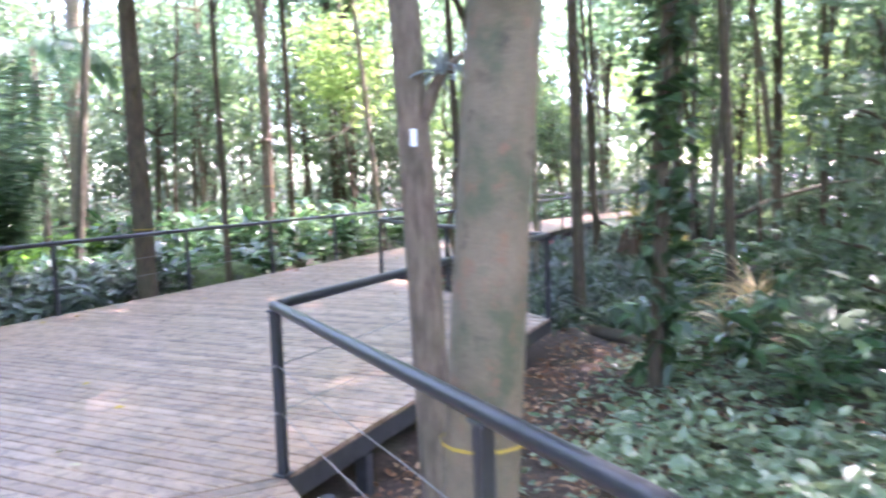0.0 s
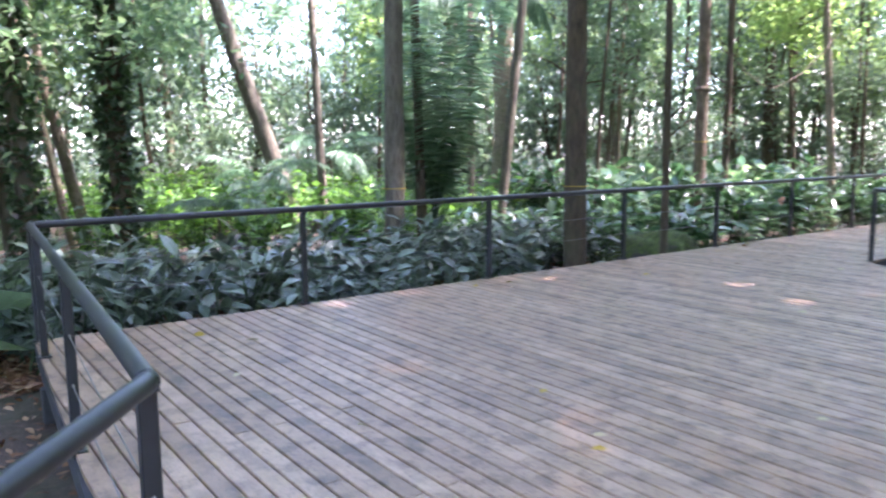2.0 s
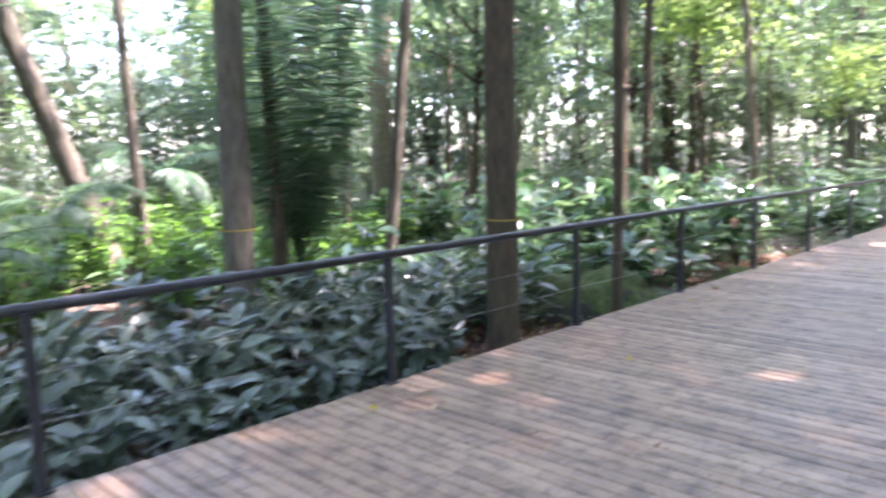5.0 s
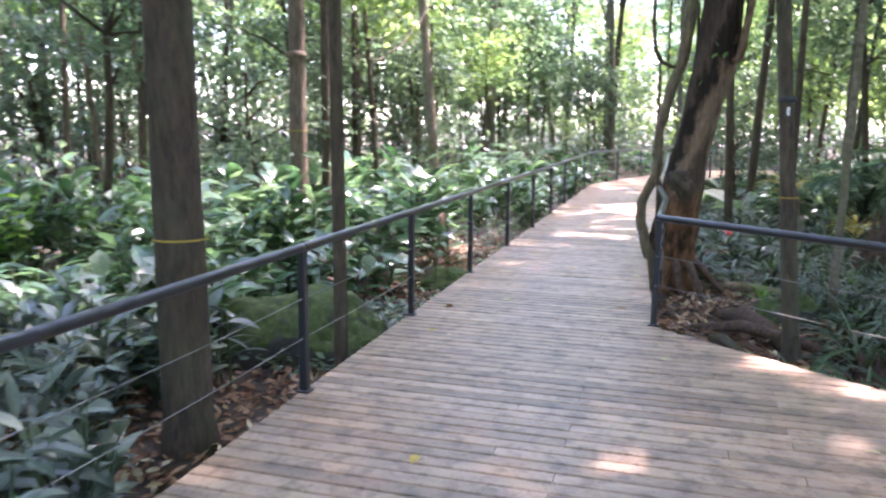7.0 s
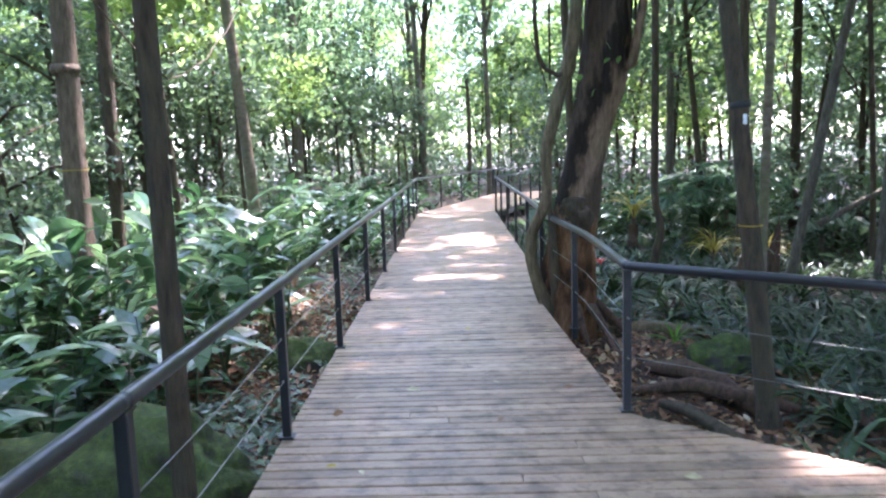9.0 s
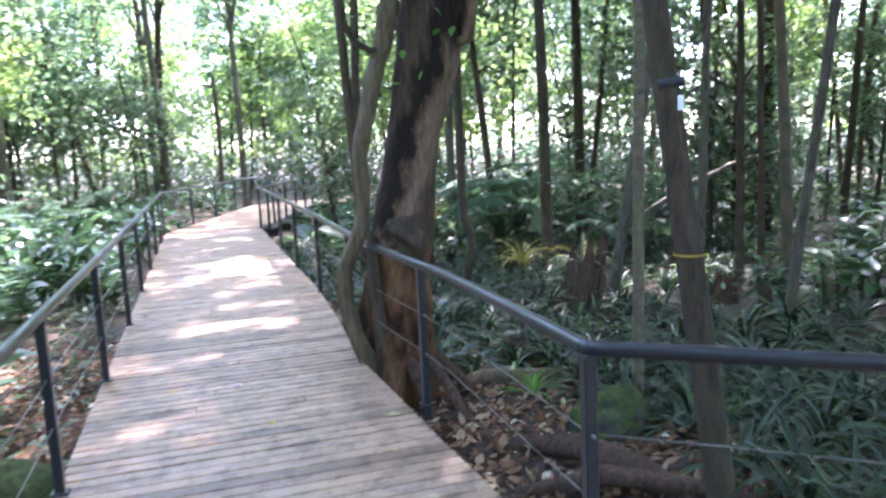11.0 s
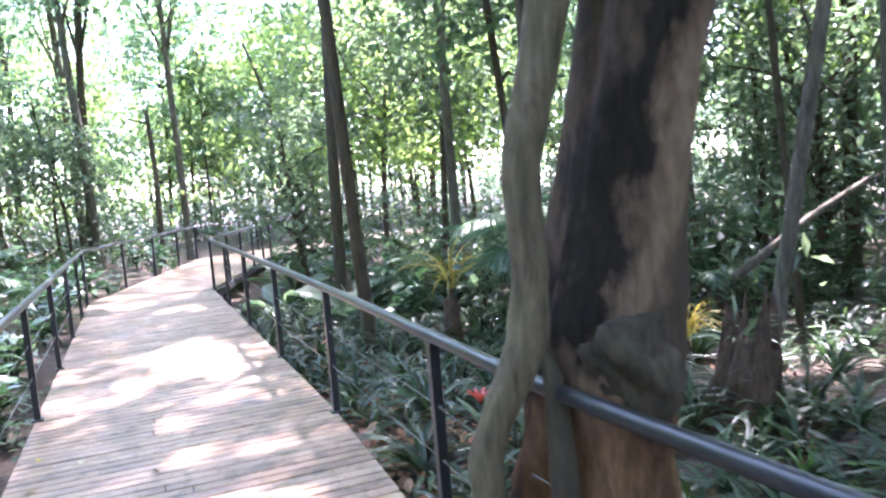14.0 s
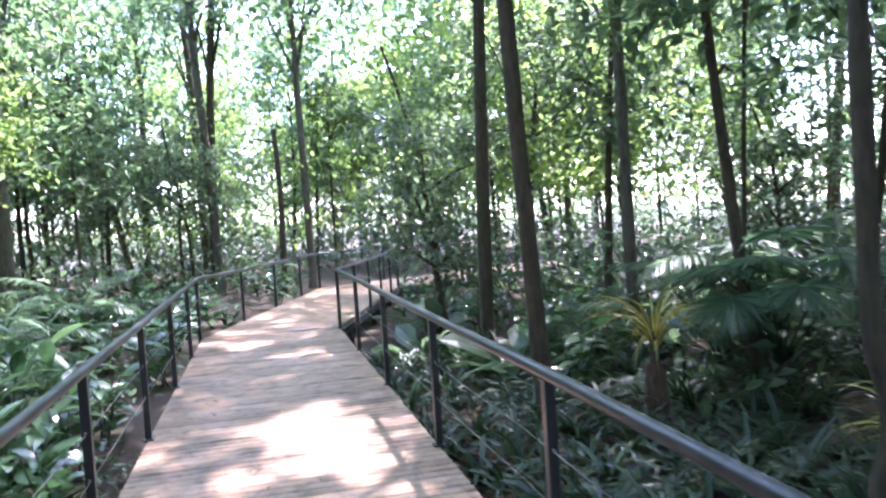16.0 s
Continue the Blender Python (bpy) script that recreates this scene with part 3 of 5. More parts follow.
t = tall_tree("straight brown tree beside the boardwalk, banded with yellow tape", -9.36, 6.2, 0.335, BARK_GREY, seed=1)
band(t, -9.36, 6.2, 0.94, 0.345)
t = tall_tree("dark straight tree touching the deck edge, banded with yellow tape", -7.45, 8.08, 0.345, BARK_DARK, (0.012, -0.01), seed=2, bend=0.03)
band(t, -7.45, 8.08, 0.98, 0.345, (0.012, -0.01))
tall_tree("thin dark tree growing beside the railing and mossy stone", -6.95, 9.45, 0.125, BARK_DARK, seed=3, bend=0.02, height=9.5)
t = tall_tree("ringed pale brown tree among the ginger plants", -9.9, 14.45, 0.30, BARK_BROWN, seed=4, bend=0.03)
band(t, -9.9, 14.45, 1.62, 0.30)
ring = tube_data([(-9.9, 14.45, 2.70), (-9.9, 14.45, 2.74), (-9.9, 14.45, 2.80)], [0.15, 0.172, 0.15], 14, 0.1)
part("growth_ring", mesh_from("growth_ring", *ring, BARK_BROWN, True), t)
tall_tree("slim dark tree behind the ringed tree", -9.84, 15.3, 0.18, BARK_DARK, seed=5)
tall_tree("dark slim trunk close behind a taped tree", -9.75, 6.95, 0.17, BARK_DARK, (-0.04, 0.01), seed=6)
tall_tree("slanting grey tree beside a palm", -10.3, 9.2, 0.19, BARK_GREY, (0.06, 0.06), seed=7, bend=0.06)
tall_tree("thick pale trunk among the undergrowth", -13.6, 11.9, 0.46, BARK_SMOOTH, (0.02, 0.02), seed=8, height=13)
tall_tree("distant dark double trunk", -13.0, 22.3, 0.4, BARK_DARK, seed=9)
tall_tree("distant dark double trunk, slimmer stem", -12.4, 22.6, 0.25, BARK_DARK, seed=10)
tall_tree("leaning grey tree in bright undergrowth", -15.2, 6.9, 0.40, BARK_GREY, (-0.12, -0.28), seed=11, bend=0.1)
tall_tree("thin upright grey tree in bright undergrowth", -12.9, 6.8, 0.17, BARK_GREY, (-0.02, -0.03), seed=12)
tall_tree("thin distant pale tree", -22.4, 6.8, 0.24, BARK_SMOOTH, (0, -0.05), seed=13)
tall_tree("thin distant bent tree", -24.0, 8.6, 0.22, BARK_GREY, (0, -0.03), seed=14, bend=0.2)
t = tall_tree("ivy-clad dark tree behind the deck corner", -11.33, 2.8, 0.30, BARK_DARK, (0, -0.02), seed=15, ivy=1500, low=14)
band(t, -11.33, 2.8, 0.72, 0.36)
tall_tree("ivy-clad tree with a bare foot", -11.5, 1.6, 0.27, BARK_GREY, (0, -0.02), seed=16, ivy=1200, low=12)
tall_tree("leaning pale sapling in the bright gap", -12.95, 2.4, 0.20, BARK_SMOOTH, (-0.02, -0.2), seed=17)
tall_tree("second leaning pale sapling", -14.2, 2.4, 0.15, BARK_SMOOTH, (0, -0.16), seed=18)
tall_tree("dark tree past the deck corner", -12.5, -1.2, 0.28, BARK_DARK, (0, -0.12), seed=19, low=12)
a1 = tall_tree("reddish-brown tree at the railing with a white tag", 0.36, 2.67, 0.20, BARK_BROWN, (-0.035, -0.01), seed=20, bend=0.015, height=9)
a2 = tall_tree("stout smooth pale tree behind the entry railing", 1.22, 1.49, 0.29, BARK_BLOTCHED, (0.075, 0.03), seed=21, bend=0.015, height=12)
band(a2, 1.22, 1.49, 0.68, 0.29, (0.075, 0.03))
tall_tree("slim dark tree near the diagonal railing", -0.7, 9.7, 0.19, BARK_DARK, (-0.02, 0), seed=22)
tall_tree("broad-leaved vine climbing a slim tree", 1.12, 5.8, 0.14, BARK_DARK, (0.05, 0), seed=23, ivy=260, ivy_top=3.4, ivy_leaf=0.24)
tall_tree("slim dark tree beyond the vine-clad one", 1.4, 9.4, 0.15, BARK_DARK, (-0.02, 0), seed=24)
tall_tree("distant pair of slim grey trunks", -7.4, 41.0, 0.32, BARK_GREY, (-0.03, 0), seed=25)
tall_tree("distant slim grey trunk of a pair", -6.85, 37.6, 0.31, BARK_GREY, (-0.03, 0), seed=26)
tall_tree("slanting pale grey tree past the ginger bed", -8.85, 18.05, 0.20, BARK_SMOOTH, (-0.08, -0.02), seed=27)
tall_tree("thick grey trunk far off in the forest", -11.2, 33.0, 0.42, BARK_GREY, seed=28)
tall_tree("dead broken trunk past the far bend", -5.0, 36.8, 0.22, BARK_DARK, seed=29, height=4.6, crown=1, per=4)
tall_tree("slim grey trunk past the far bend", -4.1, 38.0, 0.26, BARK_GREY, seed=30)
tall_tree("dark tree of a close pair beyond the railing", -2.25, 25.5, 0.24, BARK_DARK, (0.03, 0), seed=31)
tall_tree("dark leaning tree of a close pair by the railing", -3.22, 20.9, 0.18, BARK_DARK, (-0.055, 0), seed=32, bend=0.04)
tall_tree("grey tree above the striped plant", -0.27, 24.6, 0.2, BARK_GREY, (-0.02, 0), seed=33, bend=0.09)
tall_tree("dark tree with a crooked foot", -2.43, 17.76, 0.135, BARK_DARK, (-0.01, 0), seed=34, bend=0.05, kink=(0.11, -0.02, 0.38))
tall_tree("dark tree in the strap-leaved undergrowth", 1.7, 22.1, 0.22, BARK_DARK, seed=35)
tall_tree("dark straight tree in the strap-leaved undergrowth", -0.57, 19.0, 0.19, BARK_DARK, (0.01, 0), seed=36)
tall_tree("slender pale grey pole-like tree", -2.5, 13.33, 0.10, BARK_SMOOTH, (0.015, -0.01), seed=37, bend=0.01, flare=1.1)
m7 = tall_tree("leaning grey-brown tree with tag and tape", -3.34, 11.55, 0.155, BARK_DARK, (-0.075, 0.1), seed=38, bend=0.02)
band(m7, -3.34, 11.55, 1.08, 0.165, (-0.075, 0.1))
tall_tree("dark upright tree among the undergrowth", 5.2, 20.8, 0.27, BARK_DARK, seed=41)
tall_tree("leaning slim tree with forked stem", -0.4, 16.8, 0.15, BARK_GREY, (0.15, -0.1), seed=42)
tall_tree("thin dark tree among the undergrowth", 5.5, 19.0, 0.15, BARK_DARK, (0.1, 0), seed=43)
tall_tree("slim tree beyond the stumps", 1.8, 17.4, 0.13, BARK_DARK, seed=44)

tall_tree("dark leaning tree behind the large aroids", -11.4, -0.15, 0.21, BARK_DARK, (0.02, -0.09), seed=45)
tall_tree("slim dark tree of a pair behind the ivy-clad trees", -13.0, 1.1, 0.19, BARK_DARK, (0, -0.05), seed=46, ivy=240, ivy_top=3.8)
tall_tree("slim grey tree of a pair behind the ivy-clad trees", -12.7, 1.45, 0.17, BARK_GREY, (0.01, -0.03), seed=47)
tall_tree("slim grey tree in the shade past the ivy-clad trees", -15.4, 0.2, 0.2, BARK_GREY, (0, 0.02), seed=48)

# white tags, and the grey tuft on the reddish tree
tag = joined(box_data((0.004, 0.03, 0.09), (0.382, 2.565, 1.82), 2.04))
part("tag", mesh_from("tag", *tag, WHITE), a1, "white plastic tag")
tag = joined(box_data((0.004, 0.03, 0.075), (-3.391, 11.526, 1.87), 0.69))
part("tag", mesh_from("tag", *tag, WHITE), m7, "white plastic tag")
part("tag_band", mesh_from("tag_band", *tube_data([(-3.39, 11.62, 1.95), (-3.395, 11.625, 2.0)], [0.077, 0.077], 14), STEEL, True), m7)
br = tube_data([(0.34, 2.66, 1.85), (0.42, 2.68, 2.0), (0.48, 2.72, 2.16), (0.6, 2.75, 2.25)], [0.05, 0.04, 0.03, 0.015], 8, 0.2)
part("stub_branch", mesh_from("stub_branch", *br, BARK_BROWN, True), a1)


def tuft(parent, at, n, length, width, material, name="epiphyte", label="grey-green epiphyte tuft"):
    rng = np.random.default_rng(int(abs(at[0]) * 100) + n)
    P = np.tile(np.array(at), (n, 1)) + rng.normal(0, 0.02, (n, 3))
    V, F = blades(P, rng.uniform(0, 6.28, n), rng.uniform(-0.2, 1.2, n), rng.uniform(0.6, 1.6, n), length * rng.uniform(0.6, 1.1, n), np.full(n, width), STRAP, rng=rng)
    part(name, mesh_from(name, V, F, material), parent, label)


tuft(a1, (0.5, 2.7, 2.16), 26, 0.2, 0.03, LEAF_GREYTUFT)
tuft(a2, (1.28, 1.40, 2.22), 22, 0.3, 0.035, LEAF_IVY, "epiphyte", "dark strap-leaved epiphyte")
tuft(a2, (1.20, 1.62, 2.30), 18, 0.3, 0.035, LEAF_IVY, "epiphyte", "dark strap-leaved epiphyte")

# the old stripped tree with its clasping vine
old = thing("old_tree", "stout dead tree, bark stripped to tan and charred streaks", "tree", at=(0.09, 0.36, 0))
rng = np.random.default_rng(77)
pts = [(-4.42, 13.85, -0.8), (-4.42, 13.84, -0.4), (-4.40, 13.83, 0.1), (-4.36, 13.80, 0.6), (-4.32, 13.78, 1.0), (-4.24, 13.77, 1.45), (-4.12, 13.74, 1.95), (-4.02, 13.72, 2.45),
       (-3.98, 13.7, 3.0), (-3.9, 13.7, 4.0), (-3.8, 13.75, 5.5), (-3.8, 13.8, 7.5), (-3.9, 13.9, 9.5)]
rad = [0.38, 0.33, 0.29, 0.265, 0.265, 0.22, 0.22, 0.235, 0.23, 0.18, 0.15, 0.11, 0.06]
fine = []
frad = []
for i in range(len(pts) - 1):
    for k in range(10):
        fine.append(tuple(Vector(pts[i]).lerp(Vector(pts[i + 1]), k / 10)))
        frad.append(rad[i] + (rad[i + 1] - rad[i]) * k / 10)
mv, mf = tube_data(fine, frad, 40, 0.30, True, 3)
for i in range(len(fine)):
    c = Vector(fine[i])
    for k in range(40):
        v = Vector(mv[i * 40 + k])
        a = math.atan2(v.y - c.y, v.x - c.x)
        rag = 0.10 * max(0.0, min(1.0, (0.95 - v.z) / 0.3))
        q = 1 + 0.05 * math.sin(5 * a + 0.7 * v.z) + 0.035 * math.sin(11 * a + 1.3 * v.z + 2) + rag * noise.noise(v * 7.0) - rag * 0.6 + 0.07 * noise.noise((v.x * 9, v.y * 9, v.z * 2.2)) + 0.03 * noise.noise((v.x * 24, v.y * 24, v.z * 7))
        mv[i * 40 + k] = tuple(c + (v - c) * q)
main = (mv, mf)
limbs = [tube_data([(-4.0, 13.7, 2.75), (-3.85, 13.6, 2.5), (-3.75, 13.55, 2.55), (-3.72, 13.5, 2.8), (-3.6, 13.4, 3.6), (-3.2, 13.2, 5.0)], [0.06, 0.065, 0.055, 0.05, 0.04, 0.02], 9, 0.2),
         tube_data([(-3.9, 13.7, 4.0), (-4.6, 13.9, 5.5), (-5.2, 14.2, 7.5)], [0.1, 0.07, 0.02], 9, 0.2),
         tube_data([(-3.8, 13.75, 5.5), (-3.0, 14.4, 7.0), (-2.4, 15.0, 8.8)], [0.09, 0.06, 0.02], 9, 0.2)]
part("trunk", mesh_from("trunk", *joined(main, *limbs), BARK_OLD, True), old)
bm = bmesh.new()
bmesh.ops.create_icosphere(bm, subdivisions=4, radius=1.0)
for v in bm.verts:
    v.co *= 1 + 0.5 * noise.noise(v.co * 1.4) + 0.22 * noise.noise(v.co * 3.6) + 0.04 * noise.noise(v.co * 11.0)
    v.co = Vector((-4.31 + v.co.x * 0.17, 13.59 + v.co.y * 0.13, 1.0 + v.co.z * 0.17 + 0.03 * abs(v.co.x)))
me = bpy.data.meshes.new("burl")
bm.to_mesh(me)
bm.free()
me.materials.append(BARK_DARK)
me.polygons.foreach_set("use_smooth", np.ones(len(me.polygons), bool))
part("burl", me, old, "dark swollen burl on the trunk")
P, C = crown_points(rng, np.array([-4.0, 14.0, 9.2]), 2.8, 1.8, 34, 60)
P = P[sunlit_clear(P)]
part("crown", mesh_from("crown", *small_leaves(P, 0.2, 0.11, rng), LEAF_HIGH), old)
vine = thing("woody_vine", "thick crooked woody vine clasping the stripped tree", "vine", at=(0.035, 0.39, 0))
V1 = [(-4.55, 13.66, -0.6), (-4.62, 13.66, 0.0), (-4.71, 13.68, 0.28), (-4.77, 13.70, 0.5), (-4.77, 13.70, 0.73), (-4.69, 13.68, 0.95), (-4.61, 13.66, 1.12), (-4.59, 13.65, 1.35), (-4.60, 13.65, 1.64),
      (-4.53, 13.63, 1.95), (-4.46, 13.61, 2.23), (-4.36, 13.58, 2.55), (-4.3, 13.5, 3.0), (-4.2, 13.5, 3.8), (-3.95, 13.5, 5.0), (-4.1, 13.7, 6.5)]
stem_r = [0.085, 0.07, 0.06, 0.058, 0.06, 0.06, 0.07, 0.062, 0.062, 0.064, 0.066, 0.068, 0.065, 0.06, 0.05, 0.03]
vp, vr = [], []
for i in range(len(V1) - 1):
    for k in range(5):
        q = Vector(V1[i]).lerp(Vector(V1[i + 1]), k / 5)
        vp.append(q + Vector((0.012 * noise.noise(q * 4.0), 0.012 * noise.noise(q * 4.0 + Vector((7, 0, 0))), 0)))
        vr.append((stem_r[i] + (stem_r[i + 1] - stem_r[i]) * k / 5) * (1 + 0.16 * noise.noise((0, 3, q.z * 6.5))))
part("stem", mesh_from("stem", *tube_data(vp, vr, 16, 0.34, True, 9), BARK_VINE, True), vine)
V2 = [(-4.5, 13.62, -0.6), (-4.52, 13.6, 0.2), (-4.54, 13.59, 0.6), (-4.55, 13.6, 0.95), (-4.58, 13.62, 1.15)]
part("stem", mesh_from("stem", *tube_data(V2, [0.06, 0.055, 0.05, 0.04, 0.012], 10, 0.25, True, 4), BARK_DARK, True), vine)
V3 = [(-4.7, 13.5, 3.6), (-4.72, 13.4, 3.0), (-4.68, 13.5, 2.66), (-4.6, 13.55, 2.52), (-4.47, 13.58, 2.46), (-4.36, 13.56, 2.48)]
part("looped_stem", mesh_from("looped_stem", *tube_data(V3, [0.02, 0.022, 0.025, 0.026, 0.026, 0.02], 8, 0.15, True, 2), BARK_DARK, True), vine)
for k in range(9):
    x, y = -4.5 + 0.9 * rng.random(), 13.3 + 0.8 * rng.random()
    pts = [(x, y, 6.0)]
    for z in (5.0, 4.0, 3.2, 2.4):
        x, y = x + rng.normal(0, 0.07), y + rng.normal(0, 0.07)
        pts.append((x, y, z + 0.3 * rng.random()))
    part("hanging_stem", mesh_from("hanging_stem", *tube_data(pts, [0.012] * 5, 6), BARK_DARK, True), vine)
P = np.array([(-4.24, 13.45, 2.45), (-4.1, 13.42, 2.3), (-3.95, 13.42, 2.6), (-4.28, 13.45, 2.2), (-4.0, 13.4, 2.75), (-3.85, 13.4, 2.62)])
for k in range(len(P)):
    part("leaf", mesh_from("leaf", *blades(P[k:k + 1], rng.uniform(3.6, 5.6, 1), rng.uniform(-0.9, 0.1, 1), np.full(1, 0.6), np.full(1, 0.11), np.full(1, 0.055), LANCE, rng=rng), LEAF_BRIGHT), vine, "fresh green leaf")
def liana(pts, r, seed):
    rg = np.random.default_rng(seed)
    fine = []
    for i in range(len(pts) - 1):
        for k in range(6):
            p = Vector(pts[i]).lerp(Vector(pts[i + 1]), k / 6)
            fine.append(p + Vector(rg.normal(0, 0.03, 3)) + Vector((0, 0, -0.25 * math.sin(math.pi * k / 6))))
    fine.append(Vector(pts[-1]))
    tagged(new("liana", mesh_from("liana", *tube_data(fine, [r] * len(fine), 6, 0.2), BARK_DARK, True)), "thin dark liana hanging between the trees", "vine", "lianas")


for i, pts in enumerate([[(-3.38, 11.6, 4.2), (-3.0, 12.4, 3.0), (-2.5, 13.3, 4.0)], [(-0.4, 16.8, 3.6), (0.6, 17.2, 2.2), (1.8, 17.4, 3.4)], [(-9.9, 14.45, 4.4), (-9.4, 16.2, 2.8), (-8.9, 18.0, 4.0)],
                         [(-9.43, 6.27, 4.0), (-10.4, 7.6, 2.9), (-10.3, 9.2, 3.8)], [(-12.9, 6.8, 4.2), (-14.0, 6.6, 2.6), (-15.4, 6.3, 4.0)], [(1.7, 22.1, 4.5), (0.6, 20.4, 2.4), (-0.57, 19.0, 4.2)],
                         [(-2.25, 25.5, 5.0), (-1.3, 25.0, 3.0), (-0.27, 24.6, 4.6)], [(-11.33, 2.8, 3.6), (-12.2, 2.5, 2.2), (-12.95, 2.3, 3.3)], [(1.12, 5.8, 3.4), (0.4, 7.6, 2.2), (-0.7, 9.7, 3.6)]]):
    liana(pts, 0.012, 900 + i)

# ---- undergrowth ----
def scatter(rng, count, x0, x1, y0, y1, gap, margin=0.2, taken=None):
    """Random places off the deck, at least gap apart."""
    out = [] if taken is None else taken
    start = len(out)
    for _ in range(count * 12):
        if len(out) - start >= count:
            break
        x, y = rng.uniform(x0, x1), rng.uniform(y0, y1)
        if on_deck(x, y, margin) or any((x - a) ** 2 + (y - b) ** 2 < gap * gap for a, b in out):
            continue
        out.append((x, y))
    return out[start:]


def spread(models, places, rng, low=0.8, high=1.25, sink=0.03):
    """Copies of the models at the places; the models themselves take the first ones."""
    for i, (x, y) in enumerate(places):
        k = rng.uniform(low, high)
        m = pose(x, y, ground_z(x, y) - sink, rng.normal(0, 3), rng.normal(0, 3), rng.uniform(0, 360))
        ob = models[i % len(models)]
        if i >= len(models):
            ob = copy_thing(ob, m)
        ob.matrix_basis = m @ Matrix.Diagonal((k, k, k, 1))


def rosette(name, label, category, group, seed, n, elev, bend, length, width, profile, material, stem=0.0, spread_r=0.05, foot=None, seg=5, fold=0.2):
    """A clump of leaves that rise from one foot; stem: height over which they leave it."""
    rng = np.random.default_rng(seed)
    ob = thing(name, label, category, group)
    a = rng.uniform(0, 6.28, n)
    z = rng.uniform(0.6 * stem, stem, n) if stem else np.zeros(n)
    P = np.stack([np.cos(a) * spread_r * rng.random(n), np.sin(a) * spread_r * rng.random(n), z], 1)
    V, F = blades(P, a, rng.uniform(*elev, n), rng.uniform(*bend, n), rng.uniform(*length, n), width * rng.uniform(0.75, 1.2, n), profile, seg, fold, rng)
    part("leaves", mesh_from(name, V, F, material), ob)
    if foot:
        part("stem", mesh_from("stem", *tube_data([(0, 0, -0.1), (0.01, 0, 0.1), (0, 0.01, max(0.15, stem))], [foot, foot * 0.9, foot * 0.6], 7), BARK_DARK, True), ob)
    return ob


def cane_plant(name, label, category, group, seed, canes, height, leaf, width, material, per=9, droop=(0.4, 1.1), rise=(0.0, 0.8)):
    """Leaning canes with broad leaves set along them."""
    rng = np.random.default_rng(seed)
    ob = thing(name, label, category, group)
    stems, Ps, As, Es = [], [], [], []
    for _ in range(canes):
        a, h = rng.uniform(0, 6.28), height * rng.uniform(0.55, 1.1)
        tip = Vector((math.cos(a) * h * 0.35, math.sin(a) * h * 0.35, h))
        foot = Vector((rng.normal(0, 0.08), rng.normal(0, 0.08), -0.05))
        mid = foot.lerp(tip, 0.5) + Vector((0, 0, h * 0.08))
        stems.append(tube_data([foot, mid, tip], [0.011, 0.009, 0.005], 5))
        for k in range(per):
            s = 0.25 + 0.75 * (k + rng.random() * 0.6) / per
            p = foot.lerp(mid, s * 2) if s < 0.5 else mid.lerp(tip, min(1, s * 2 - 1))
            Ps.append(tuple(p))
            As.append(a + (math.pi / 2) * (1 if k % 2 else -1) + rng.normal(0, 0.5))
            Es.append(rng.uniform(*rise))
    n = len(Ps)
    V, F = blades(np.array(Ps), np.array(As), np.array(Es), rng.uniform(*droop, n), leaf * rng.uniform(0.65, 1.15, n), width * rng.uniform(0.75, 1.15, n), LANCE, 5, 0.16, rng)
    part("leaves", mesh_from(name, V, F, material), ob)
    part("stalk", mesh_from("stalk", *joined(*stems), LEAF_IVY, True), ob)
    return ob


def frond_data(rng, foot, azim, elev, bend, length, leaflets, leaf_len, leaf_w, hang=0.3, lift=0.6, wide=1.15):
    """One feather frond: a rib with two rows of leaflets."""
    seg = 10
    p = Vector(foot)
    rib = [p.copy()]
    Ps, Az, El = [], [], []
    for k in range(seg):
        ang = elev - bend * k / seg
        d = Vector((math.cos(azim) * math.cos(ang), math.sin(azim) * math.cos(ang), math.sin(ang)))
        q = p + d * (length / seg)
        for j in range(max(1, leaflets // seg)):
            f = (j + 0.5) / max(1, leaflets // seg)
            s = (k + f) / seg
            if s > 0.12:
                for side in (1, -1):
                    Ps.append(tuple(p.lerp(q, f)))
                    Az.append(azim + side * (wide - 0.55 * s))
                    El.append(ang * lift - hang + rng.normal(0, 0.08))
        p = q
        rib.append(p.copy())
    n = len(Ps)
    t = np.linspace(0.12, 1, n)
    L = leaf_len * np.clip(np.sin(np.pi * (0.12 + 0.8 * t)) + 0.15, 0.2, 1.1)
    V, F = blades(np.array(Ps), np.array(Az), np.array(El), rng.uniform(0.3, 0.9, n), L, np.full(n, leaf_w), STRAP, 5, 0.25, rng)
    return (V, F), tube_data(rib, list(np.linspace(0.016, 0.004, len(rib))), 5)


def palm(name, label, group, seed, fronds, height, length, elev, bend, leaflets, leaf_len, leaf_w, trunk_r=0.05, hang=0.3, material=None, lift=0.6, wide=1.15):
    rng = np.random.default_rng(seed)
    ob = thing(name, label, "palm", group)
    part("trunk", mesh_from("trunk", *tube_data([(0, 0, -0.3), (0, 0, 0.0), (0.01, 0.02, height * 0.5), (0, 0, height)], [trunk_r * 1.4, trunk_r * 1.1, trunk_r, trunk_r * 0.8], 9, 0.15), BARK_GREY, True), ob)
    for k in range(fronds):
        az = 2.4 * k + rng.normal(0, 0.2)
        (V, F), rib = frond_data(rng, (0, 0, height - 0.03), az, rng.uniform(*elev), rng.uniform(*bend), length * rng.uniform(0.8, 1.1), leaflets, leaf_len, leaf_w, hang, lift, wide)
        fr = part("frond", mesh_from("frond", V, F, material or LEAF_PALM), ob)
        part("rib", mesh_from("rib", *rib, LEAF_IVY, True), fr)
    return ob


rng = np.random.default_rng(21)
